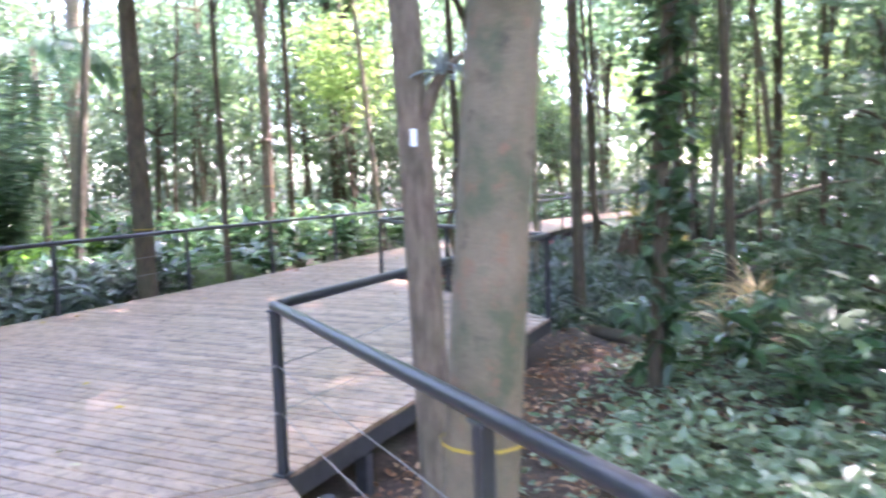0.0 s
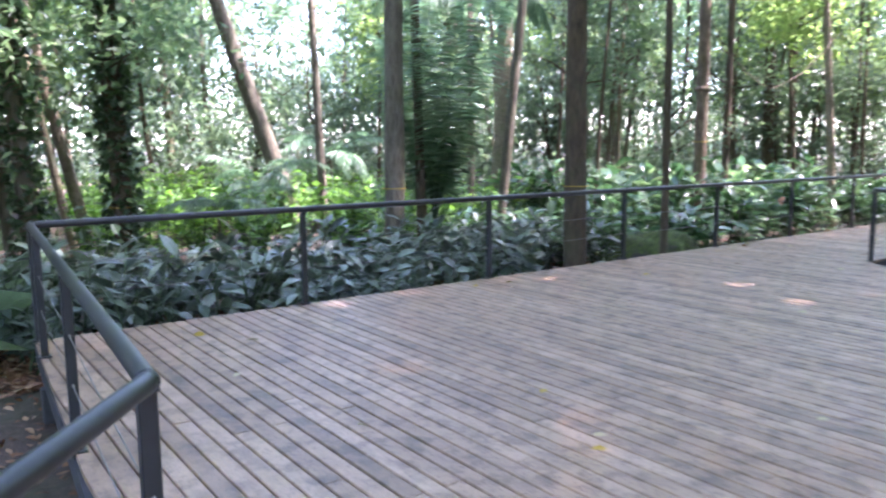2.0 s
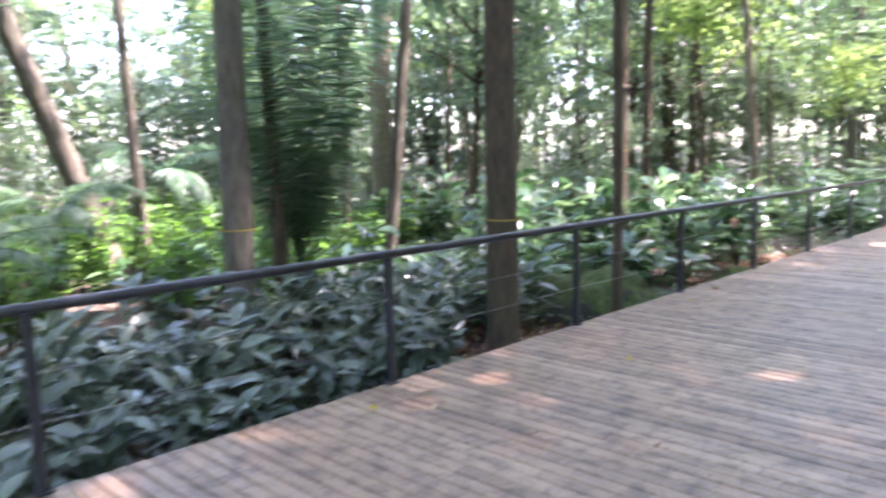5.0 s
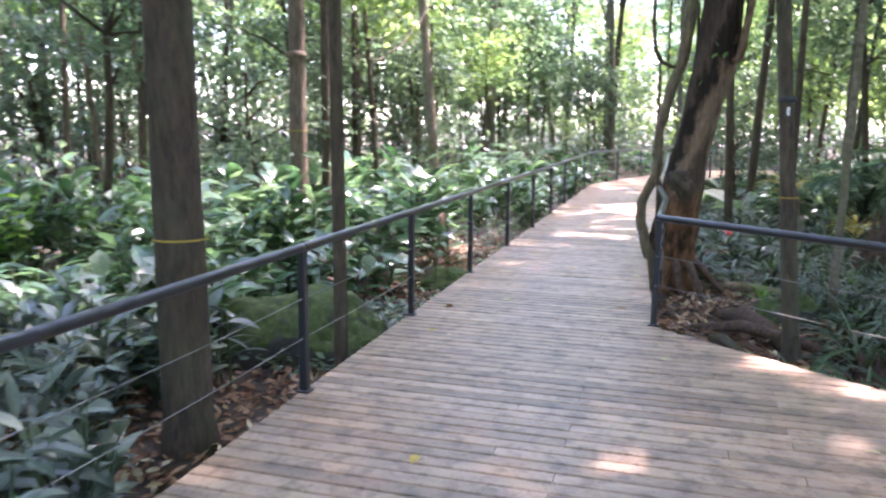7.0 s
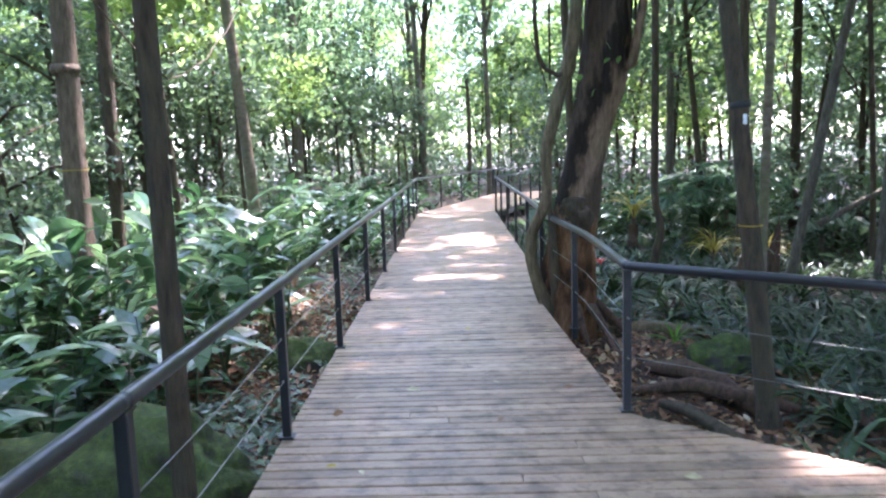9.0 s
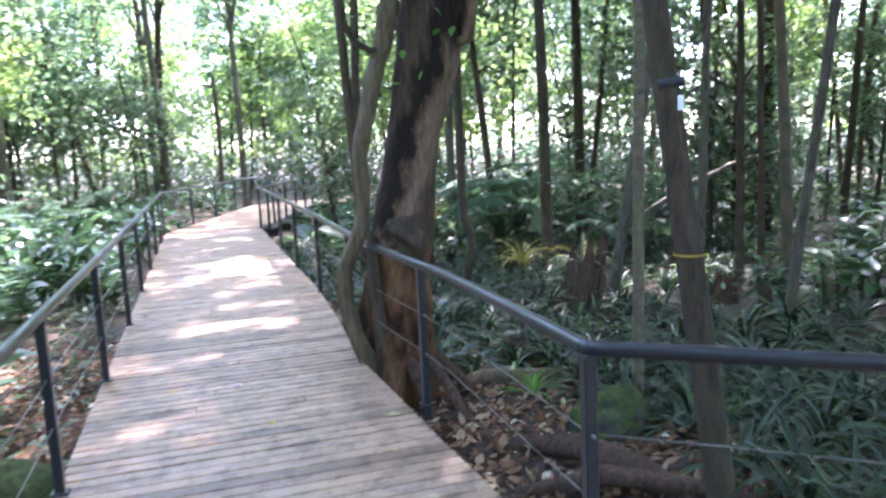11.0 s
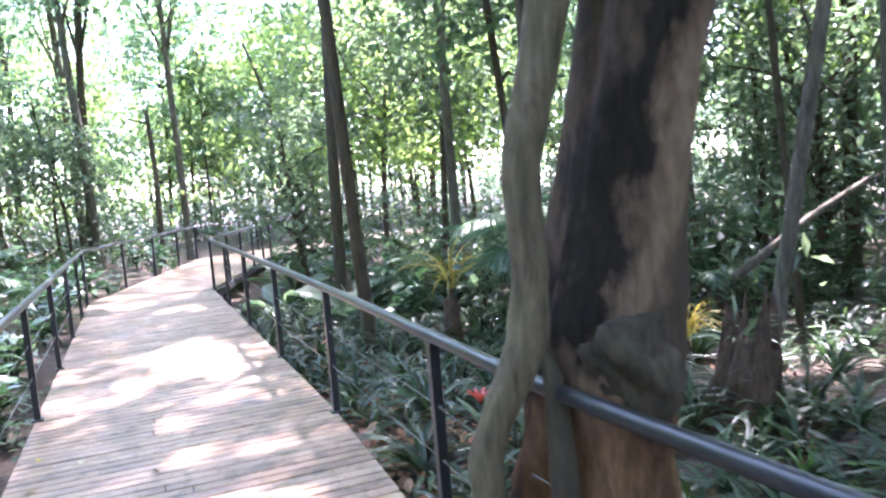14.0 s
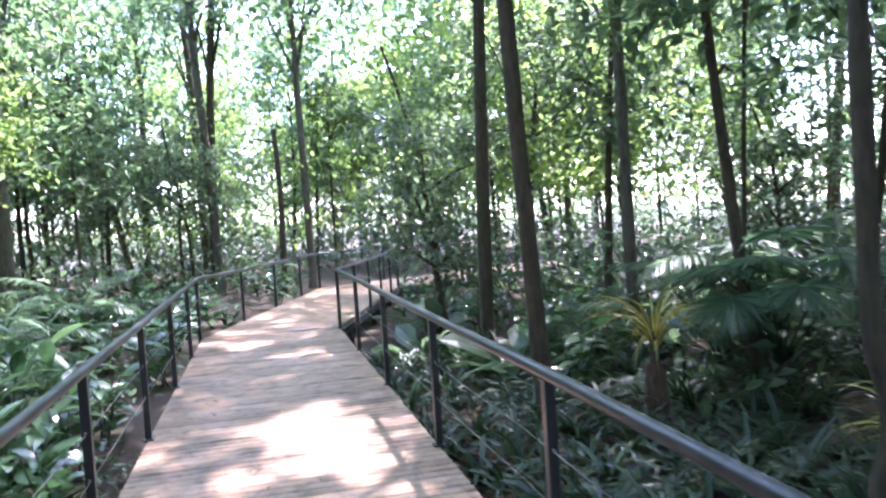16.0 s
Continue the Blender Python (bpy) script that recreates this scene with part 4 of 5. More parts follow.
# silvery broad-leaved bed beside the long railing
silver = [cane_plant("silver_leaf_plant", "low silvery-green broad-leaved plant beside the boardwalk", "plant", "silvery leaf bed", 300 + i, 6, 0.82, 0.30, 0.098, LEAF_SILVER, 7, (0.3, 1.0), (-0.1, 1.1)) for i in range(4)]
spots = [q for q in scatter(rng, 118, -9.8, -6.95, 0.9, 9.4, 0.35) if not (q[0] > -7.9 and q[1] > 7.3)]
spread(silver, spots, rng, 0.75, 1.25)
# ginger bed further on
ginger = [cane_plant("ginger_plant", "tall glossy ginger plant with long broad leaves", "plant", "ginger bed", 320 + i, 5, 1.4, 0.56, 0.16, LEAF_GINGER, 8, (0.3, 1.2), (0.1, 1.0)) for i in range(4)]
spots = [q for q in scatter(rng, 90, -13.5, -7.3, 11.0, 22.0, 0.62, 0.75) if q[0] < -8.2 or (q[1] > 13.2 and not 15.4 < q[1] < 20)]
spread(ginger, spots, rng, 0.6, 1.15)
small_ginger = [cane_plant("broadleaf_plant", "knee-high green broad-leaved plant", "plant", "broad-leaved undergrowth", 340 + i, 5, 0.7, 0.30, 0.10, LEAF_GINGER, 7) for i in range(3)]
spots = scatter(rng, 16, -9.6, -7.9, 10.9, 13.2, 0.5) + scatter(rng, 18, -10.6, -8.3, 8.6, 11, 0.5) + scatter(rng, 60, -17, -9.6, 6.5, 16, 0.7) + scatter(rng, 75, -12, -7.0, 18, 34, 0.6) + scatter(rng, 60, 0.8, 9, 5.6, 16, 0.7) + scatter(rng, 70, -3.2, 6, 22, 36, 0.7) + scatter(rng, 40, -11, -4.5, 28, 42, 0.8) + scatter(rng, 45, 3, 11, 13, 26, 0.8)
spread(small_ginger, spots, rng, 0.8, 1.5)
# bright ferny shrubs in the clearing
bright = [cane_plant("bright_shrub", "bright green leafy shrub in a sunlit clearing", "shrub", "sunlit shrubs", 360 + i, 14, 1.25, 0.2, 0.085, LEAF_BRIGHT, 14) for i in range(3)]
spots = scatter(rng, 85, -21, -10.8, 2.6, 12, 0.75)
spread(bright, spots, rng, 0.75, 1.2)
# strap-leaved plants on the other side
strap = [rosette("strap_leaf_plant", "clump of arching dark green strap leaves", "plant", "strap-leaved bed", 380 + i, 26, (0.5, 1.45), (1.2, 2.4), (0.38, 0.66), 0.036, STRAP, LEAF_STRAP) for i in range(4)]
near_spots = scatter(rng, 190, -4.15, -0.8, 13.2, 25.5, 0.3, 0.15) + scatter(rng, 60, -2.7, 0.4, 11.0, 14.6, 0.34, 0.15) + scatter(rng, 85, -3.4, 0.6, 8.8, 13.6, 0.36, 0.3)
near_spots = [q for q in near_spots if not (q[0] < -2.8 and 10.3 < q[1] < 14.6)]
spread(strap, near_spots, rng, 0.85, 1.35)


def joined_copies(name, label, model, places, r, low, high):
    """Further plants of one kind, past counting, as one object."""
    src = model.children[0].data
    co = np.empty(len(src.vertices) * 3)
    src.vertices.foreach_get("co", co)
    co = co.reshape(-1, 3)
    quads = np.array([tuple(q.vertices) for q in src.polygons])
    V, F = [], []
    for i, (x, y) in enumerate(places):
        a, k = r.uniform(0, 6.28), r.uniform(low, high)
        m = np.array([[math.cos(a), -math.sin(a), 0], [math.sin(a), math.cos(a), 0], [0, 0, 1]]) * k
        V.append(co @ m.T + [x, y, ground_z(x, y)])
        F.append(quads + i * len(co))
    tagged(new(name, mesh_from(name, np.concatenate(V), np.concatenate(F), src.materials[0])), label, "plants", kind="stuff")


joined_copies("strap_leaf_undergrowth", "arching strap-leaved undergrowth further from the walkway", strap[1], scatter(rng, 190, -0.8, 5.0, 8.8, 26, 0.4, 0.15), rng, 0.8, 1.4)
# yellow striped plants and a red bromeliad
for x, y, k in ((-2.02, 20.85, 1.15), (-1.17, 18.67, 0.9), (-0.45, 18.2, 0.8), (1.75, 8.3, 1.2), (1.5, 7.6, 0.8)):
    ob = rosette("striped_plant", "yellow-striped arching plant among dark strap leaves" if y > 12 else "half-withered tan arching plant in the ground cover", "plant", "striped plants", 400 + int(k * 100), 40, (0.6, 1.5), (1.4, 2.6), (0.5, 0.9), 0.026, STRAP, LEAF_YELLOW if y > 12 else LEAF_FALLEN, 0.4, foot=0.05)
    ob.matrix_basis = pose(x, y, ground_z(x, y) + (0.42 if y > 20 else 0.05), 0, 0, 50 * k) @ Matrix.Diagonal((k, k, k, 1))
ob = rosette("bromeliad", "red-flowered bromeliad among strap leaves", "plant", "", 430, 18, (0.4, 1.2), (0.7, 1.4), (0.25, 0.4), 0.04, STRAP, LEAF_STRAP)
ob.matrix_basis = pose(-3.4, 17.1, ground_z(-3.4, 17.1) + 0.2)
V, F = blades(np.tile([[0, 0, 0.15]], (9, 1)), np.linspace(0, 6, 9), np.full(9, 1.1), np.full(9, 0.8), np.full(9, 0.17), np.full(9, 0.035), LANCE)
part("flower", mesh_from("flower", V, F, RED), ob, "red bracts")


for x, y, k in ((-3.2, 13.9, 0.62), (-2.75, 14.5, 0.5), (-2.2, 12.7, 0.6), (-1.9, 15.4, 0.7), (-3.4, 15.6, 0.5), (-1.2, 13.4, 0.6)):
    ob = rosette("young_strap_plant", "fresh light green young strap-leaved plant", "plant", "young strap plants", 440 + int(k * 100), 16, (0.5, 1.4), (0.9, 1.9), (0.4, 0.7), 0.036, STRAP, LEAF_BRIGHT)
    ob.matrix_basis = pose(x, y, ground_z(x, y), 0, 0, 70 * x) @ Matrix.Diagonal((k, k, k, 1))


def fan_palm(seed, at, size, leaves):
    """A low palm of round pleated leaves, each a fan of blades on a long stalk."""
    r = np.random.default_rng(seed)
    ob = thing("fan_palm", "low fan palm with round pleated leaves over the strap bed", "palm", "fan palms")
    part("trunk", mesh_from("trunk", *tube_data([(0, 0, -0.3), (0, 0.01, 0.1), (0, 0, 0.4)], [0.07, 0.06, 0.045], 9, 0.2), BARK_DARK, True), ob)
    for k in range(leaves):
        az, el, reach = 2.4 * k + r.normal(0, 0.2), r.uniform(0.7, 1.4), size * r.uniform(0.75, 1.15)
        hub = Vector((math.cos(az) * math.cos(el), math.sin(az) * math.cos(el), math.sin(el))) * reach + Vector((0, 0, 0.35))
        leaf = part("leaf", mesh_from("leaf", *fan_data(r, hub, az, el, size * r.uniform(0.4, 0.54)), LEAF_PALM), ob)
        part("stalk", mesh_from("stalk", *tube_data([(0, 0, 0.35), tuple(hub * 0.5 + Vector((0, 0, 0.28))), tuple(hub)], [0.014, 0.011, 0.008], 6), LEAF_IVY, True), leaf)
    ob.matrix_basis = pose(*at, ground_z(*at), 0, 0, 31 * seed)


def fan_data(r, hub, az, el, radius):
    n = 26
    t = np.linspace(-2.3, 2.3, n)
    tilt = el - 1.1
    out = Vector((math.cos(az) * math.cos(tilt), math.sin(az) * math.cos(tilt), math.sin(tilt)))
    across = Vector((-math.sin(az), math.cos(az), 0))
    D = [out * math.cos(q) + across * math.sin(q) for q in t]
    P = np.tile(np.array(hub), (n, 1))
    A = np.array([math.atan2(d.y, d.x) for d in D])
    E = np.array([math.asin(max(-1, min(1, d.z))) for d in D])
    return blades(P, A, E, r.uniform(0.25, 0.7, n), radius * (0.75 + 0.25 * np.cos(t)), np.full(n, radius * 0.13), (0.25, 0.7, 1.0, 0.85, 0.5, 0.04), 5, 0.3, r)


FAN_SPOTS = ((-0.55, 20.95, 1.25), (0.6, 22.6, 1.2), (1.9, 20.6, 1.1))
for i, (x, y, k) in enumerate(FAN_SPOTS):
    fan_palm(450 + i, (x, y), k, 11)


for x, y, z, k in ((-1.25, 16.62, 0.45, 0.75), (-1.62, 16.1, 0.0, 0.8), (-1.0, 16.2, 0.0, 0.8)):
    ob = rosette("strap_leaf_plant", "strap-leaved clump growing on and round a rotten stump", "plant", "strap-leaved bed", 470 + int(k * 100), 22, (0.5, 1.45), (1.0, 2.1), (0.5, 0.8), 0.045, STRAP, LEAF_COVER if z else LEAF_STRAP)
    ob.matrix_basis = pose(x, y, (ground_z(x, y) if not z else z - 0.35), 0, 0, 60 * x) @ Matrix.Diagonal((k, k, k, 1))


def single_leaf(label, foot, tip, length, width, material, azim):
    """One broad leaf hanging from an arching stalk."""
    ob = thing("leaf_shoot", label, "plant", "single leaf shoots")
    f, t = Vector(foot), Vector(tip)
    mid = f.lerp(t, 0.6) + Vector((0, 0, 0.12))
    part("stalk", mesh_from("stalk", *tube_data([f, f.lerp(mid, 0.5) + Vector((0, 0, 0.05)), mid, t], [0.009, 0.008, 0.006, 0.004], 6), LEAF_IVY, True), ob)
    V, F = blades(np.array([tip]), np.array([azim]), np.array([-0.7]), np.array([0.7]), np.array([length]), np.array([width]), (0.1, 0.85, 1.0, 0.8, 0.45, 0.02), 5, 0.2)
    part("leaf", mesh_from("leaf", V, F, material), ob)


single_leaf("pale broad leaf hanging low beside the thin tree", (-7.75, 11.85, -0.45), (-7.6, 11.7, 0.27), 0.27, 0.17, LEAF_COVER, -1.4)
single_leaf("withered orange leaf hanging beside the railing", (-7.3, 13.2, -0.45), (-7.15, 13.05, 0.62), 0.2, 0.11, LEAF_DRY, -1.2)
single_leaf("pale broad leaf lit above the silvery bed", (-9.3, 9.4, -0.45), (-9.15, 9.25, 0.62), 0.34, 0.16, LEAF_COVER, -0.8)
single_leaf("pale heart-shaped leaf beside the taped tree", (-8.3, 9.1, -0.45), (-8.1, 9.0, 0.40), 0.26, 0.2, LEAF_COVER, -1.5)
# palms and ferns
p = palm("palm", "upright feather palm with broad arching fronds beyond the railing", "", 501, 11, 0.7, 3.9, (1.25, 1.52), (0.15, 0.75), 90, 0.62, 0.042, 0.06, 0.05, None, 0.15, 1.55)
p.matrix_basis = pose(-9.95, 7.35, ground_z(-9.95, 7.35))
for x, y, s, k in ((-13.6, 5.9, 502, 1.0), (-11.9, 4.4, 503, 0.8), (-16.5, 8.9, 504, 1.3)):
    p = palm("palm", "small pale feather palm in the clearing", "small palms", s, 9, 1.3, 1.5, (0.5, 1.2), (1.2, 2.0), 40, 0.28, 0.03, 0.035, 0.3)
    p.matrix_basis = pose(x, y, ground_z(x, y)) @ Matrix.Diagonal((k, k, k, 1))
p = palm("palm", "tall palm with hanging fronds", "", 506, 9, 5.2, 2.6, (0.1, 0.7), (1.2, 2.0), 50, 0.5, 0.035, 0.08, 0.7)
p.matrix_basis = pose(-12.6, 10.2, ground_z(-12.6, 10.2))
for x, y, s, k in ((-0.45, 21.3, 511, 1.15), (0.5, 22.8, 512, 1.7), (1.1, 19.6, 513, 0.9), (-1.6, 23.4, 514, 0.9), (-8.6, 24.0, 515, 1.0), (-9.4, 26.5, 516, 1.2), (2.6, 12.0, 517, 1.1), (-9.0, 29.5, 518, 1.3)):
    p = palm("fern_palm", "low arching feather-leaved palm in the undergrowth", "fern palms", s, 8, 0.5, 1.25, (0.6, 1.25), (1.0, 1.7), 44, 0.26, 0.026, 0.04, 0.15)
    p.matrix_basis = pose(x, y, ground_z(x, y), 0, 0, 40 * s) @ Matrix.Diagonal((k, k, k, 1))
big = [rosette("broad_aroid", "large-leaved dark green aroid", "plant", "large aroids", 530 + i, 11, (0.6, 1.35), (0.9, 1.7), (0.85, 1.35), 0.32, (0.03, 0.04, 0.55, 1.0, 0.75, 0.03), LEAF_MID) for i in range(2)]
spread([copy_thing(b, pose(0, 0, 0)) for b in big], [(-7.9, 0.4), (-8.7, 0.6), (-9.5, 0.3), (-8.4, -0.2), (-10.1, 0.8), (-7.5, -0.2), (-9.0, -0.5), (-10.4, -0.3)], rng, 1.15, 1.5)
spots = [(-2.6, 23.2), (-1.6, 24.2), (-3.5, 24.9), (0.6, 22.8), (-8.2, 22.5), (-8.9, 20.9), (2.5, 8.0), (3.2, 10.2), (-2.8, 27.5), (-1.9, 28.6), (-8.0, 27.6)]
spread(big, spots, rng, 0.8, 1.2)

# understorey trees fill the distance
def leafy_sapling(seed, height, spread_r, clumps, per, leaf, material, low=0.25):
    r = np.random.default_rng(seed)
    ob = thing("understorey_tree", "slim leafy understorey tree in the forest", "tree", "understorey trees")
    P, C = crown_points(r, np.array([0, 0, height * (0.5 + low / 2)]), spread_r, height * (0.5 - low / 2), clumps, per, 0.3)
    P = P[P[:, 2] > 0.2]
    path = trunk_path((0, 0, 0), (r.normal(0, 0.3), r.normal(0, 0.3), height * 0.95), 0.15, r, 8)
    pieces = [tube_data(path, list(np.linspace(0.07, 0.02, len(path))), 8, 0.15)]
    for q in C[:10]:
        a = min(path, key=lambda v: abs(v.z - q[2] + 0.5))
        pieces.append(tube_data([a, a.lerp(Vector(q), 0.5) + Vector((0, 0, 0.1)), Vector(q)], [0.03, 0.02, 0.006], 5))
    part("trunk", mesh_from("trunk", *joined(*pieces), BARK_DARK, True), ob)
    part("crown", mesh_from("crown", *small_leaves(P, leaf, leaf * 0.5, r), material), ob)
    return ob


def near_path(x, y):
    return (-10.6 < x < -6 and -1 < y < 30) or (-6 < x < -1.4 and 0 < y < 27) or (-5 < x < 2.4 and -7 < y < 9) or (-5 < x < 6.5 and -9 < y < 5.5) or (-3 < x < 4.2 and 8.5 < y < 19) or (-18 < x < -9 and 2.4 < y < 11.5)


def ring_places(r, count, inner, outer, gap, bands=None):
    out = []
    for _ in range(count * 30):
        if len(out) >= count:
            break
        x, y = r.uniform(-4 - outer, -4 + outer), r.uniform(12 - outer, 12 + outer)
        d = math.hypot((x + 4), (y - 12))
        if not inner < d < outer or near_path(x, y) or on_deck(x, y, 1.2):
            continue
        if any((x - a) ** 2 + (y - b) ** 2 < gap * gap for a, b in out):
            continue
        out.append((x, y))
    return out


# one sapling of each set wears the leaf copy coloured as if sunlit
saps = [leafy_sapling(600, 5.0, 1.5, 40, 56, 0.17, LEAF_MID, 0.1), leafy_sapling(601, 6.5, 1.7, 40, 56, 0.18, LEAF_MID), leafy_sapling(602, 3.6, 1.3, 34, 56, 0.16, LEAF_MID, 0.1),
        leafy_sapling(603, 8.0, 1.9, 50, 58, 0.19, LEAF_HIGH, 0.35), leafy_sapling(604, 7.0, 1.6, 44, 56, 0.18, LEAF_SUN_TINT, 0.45)]
coarse = [leafy_sapling(610, 6.0, 1.9, 34, 52, 0.22, LEAF_MID, 0.1), leafy_sapling(611, 8.5, 2.1, 42, 54, 0.23, LEAF_SUN_TINT, 0.15), leafy_sapling(612, 10.0, 2.2, 48, 54, 0.23, LEAF_HIGH, 0.3)]
beyond = []
r2 = np.random.default_rng(33)
while len(beyond) < 46:
    x, y = r2.uniform(-18, 8), r2.uniform(36, 60)
    if not on_deck(x, y, 1.4) and not (-7.5 < x < -2.5 and y < 43):
        beyond.append((x, y))
spread([copy_thing(c, pose(0, 0, 0)) for c in coarse], beyond, r2, 0.8, 1.4)
r2 = np.random.default_rng(31)
side = [(r2.uniform(6.5, 18), r2.uniform(3, 26)) for _ in range(36)]
spread(saps, ring_places(r2, 105, 5, 22, 1.7) + side, r2, 0.75, 1.3)
spread(coarse, ring_places(r2, 190, 21, 48, 1.7), r2, 0.8, 1.35)
far = [tall_tree("slim straight forest tree with a high leafy crown", 0, 0, d, b, (0.02 * i, 0.01), 12, 0.15, 20, 50, 2.4, seed=700 + i) for i, (d, b) in enumerate(((0.2, BARK_GREY), (0.28, BARK_DARK), (0.16, BARK_SMOOTH), (0.24, BARK_BROWN)))]
spread(far, ring_places(r2, 170, 12, 55, 1.5), r2, 0.85, 1.25, 0.0)

poles = [tall_tree("thin bare-stemmed tree among the forest trunks", 0, 0, d, b, (0.03 * (-1) ** i, 0.02 * i), 10.5, 0.22, 5, 34, 1.4, seed=720 + i, flare=1.2) for i, (d, b) in enumerate(((0.11, BARK_DARK), (0.15, BARK_GREY), (0.09, BARK_DARK), (0.13, BARK_BLOTCHED)))]
pole_places = []
while len(pole_places) < 72:
    x, y = (r2.uniform(-24, -10.2), r2.uniform(11.5, 34)) if len(pole_places) % 3 else (r2.uniform(0.2, 12), r2.uniform(13.5, 24))
    if not on_deck(x, y, 1.0) and all((x - a) ** 2 + (y - b) ** 2 > 1.2 for a, b in pole_places):
        pole_places.append((x, y))
spread(poles, pole_places, r2, 0.8, 1.2, 0.0)

# canopy overhead, joined crowns beyond counting
r3 = np.random.default_rng(41)
C = np.stack([r3.uniform(-26, 20, 3500), r3.uniform(-14, 48, 3500), r3.uniform(8.0, 13.0, 3500)], 1)
C = np.concatenate([C, np.stack([r3.uniform(-5, 6, 280), r3.uniform(3, 17, 280), r3.uniform(8.5, 12.5, 280)], 1),
                    np.stack([r3.uniform(-4.5, 0.5, 40), r3.uniform(16, 30, 40), r3.uniform(9, 12.5, 40)], 1), np.stack([r3.uniform(-1, 4.5, 50), r3.uniform(14.5, 20.5, 50), r3.uniform(8.5, 12.5, 50)], 1), np.stack([r3.uniform(-6.5, 0, 150), r3.uniform(1.5, 6.5, 150), r3.uniform(8.5, 12.5, 150)], 1)])
P = np.repeat(C, 46, 0) + r3.normal(0, 1, (len(C) * 46, 3)) * [1.1, 1.1, 0.35]
open_sky = (C[:, 0] < -5.5) & (C[:, 1] > 1) | (C[:, 1] < -5) | ((C[:, 0] > 6) & (C[:, 1] < 10))
kept = np.repeat(~open_sky | (r3.random(len(C)) < np.where(C[:, 1] > 19, 0.5, 0.29)), 46)
P = P[kept]
P = P[sunlit_clear(P)]
tagged(new("forest_canopy", mesh_from("forest_canopy", *small_leaves(P, 0.38, 0.24, r3), LEAF_HIGH)), "high green leaf canopy with gaps of sky", "foliage", kind="stuff")

def far_woods(name, label, count, per, inner, outer, low, high, leaf, material, seed, clump):
    """Leaf clumps of the surrounding forest, past counting."""
    r = np.random.default_rng(seed)
    d = np.sqrt(r.uniform(inner ** 2, outer ** 2, count))
    a = r.uniform(0, 6.2832, count)
    C = np.stack([-4 + d * np.cos(a), 13 + d * np.sin(a), r.uniform(low, high, count)], 1)
    C = C[[not near_path(x, y) and not on_deck(x, y, 1.6) for x, y, z in C]]
    C[:, 2] += [ground_z(x, y) for x, y, z in C]
    P = np.repeat(C, per, 0) + r.normal(0, 1, (len(C) * per, 3)) * clump
    P = P[P[:, 2] > -0.3]
    P = P[sunlit_clear(P)]
    tagged(new(name, mesh_from(name, *small_leaves(P, leaf, leaf * 0.5, r), material)), label, "foliage", kind="stuff")


far_woods("forest_undergrowth", "dense low leafy undergrowth on the forest floor", 3200, 30, 7, 42, 0.1, 1.5, 0.26, LEAF_MID, 81, [0.5, 0.5, 0.3])
far_woods("forest_foliage", "hanging leafy branches of the surrounding forest", 1900, 74, 14, 46, 2.0, 13, 0.23, LEAF_HIGH, 82, [0.42, 0.42, 0.24])
far_woods("distant_undergrowth", "distant low bushes on the forest floor", 2600, 30, 34, 85, 0.1, 4.2, 0.5, LEAF_MID, 84, [1.3, 1.3, 0.6])
far_woods("distant_foliage", "distant sunlit wall of forest leaves", 1700, 80, 38, 75, 0.5, 20, 0.4, LEAF_HIGH, 83, [0.75, 0.75, 0.45])

r6 = np.random.default_rng(91)
C = np.stack([r6.uniform(-30, -17, 620), r6.uniform(-8, 24, 620), r6.uniform(1.5, 9.5, 620)], 1)
P = np.repeat(C, 46, 0) + r6.normal(0, 1, (620 * 46, 3)) * [0.5, 0.5, 0.3]
tagged(new("clearing_foliage", mesh_from("clearing_foliage", *small_leaves(P, 0.26, 0.13, r6), LEAF_MID)), "leafy branches closing the far side of the clearing", "foliage", kind="stuff")

# branches that fill the view past the bend, on both sides of the walkway
# three of these take the sun-coloured leaves, so their brightness is partly painted
for name, label, x0, x1, y0, y1, z0, z1, count, material, seed in (
        ("hanging_branches", "hanging leafy branches beyond the strap-leaved bed", -2.2, 3.2, 25, 38, 2.6, 9.5, 120, LEAF_SUN_TINT, 95),
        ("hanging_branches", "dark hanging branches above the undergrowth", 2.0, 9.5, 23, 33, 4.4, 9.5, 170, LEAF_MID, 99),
        ("lit_branches", "lime-green branches beyond the railing, sunlight painted into the leaves", -1.2, 4.8, 27, 34, 2.2, 7.0, 150, LEAF_SUN_TINT, 96),
        ("distant_branches", "sparse branches past the end of the walkway, leaves coloured as if sunlit", -10, 0, 38, 56, 1.5, 11, 300, LEAF_SUN_TINT, 98),
        ("hanging_branches", "hanging leafy branches beyond the ginger bed", -20, -8.6, 21, 40, 2.6, 9.5, 400, LEAF_HIGH, 97)):
    r7 = np.random.default_rng(seed)
    C = np.stack([r7.uniform(x0, x1, count), r7.uniform(y0, y1, count), r7.uniform(z0, z1, count)], 1)
    P = np.repeat(C, 40, 0) + r7.normal(0, 1, (count * 40, 3)) * [0.55, 0.55, 0.28]
    P = P[sunlit_clear(P) | (name == "lit_branches") | (seed == 99)]
    tagged(new(name, mesh_from(name, *small_leaves(P, 0.24, 0.12, r7), material)), label, "foliage", kind="stuff")

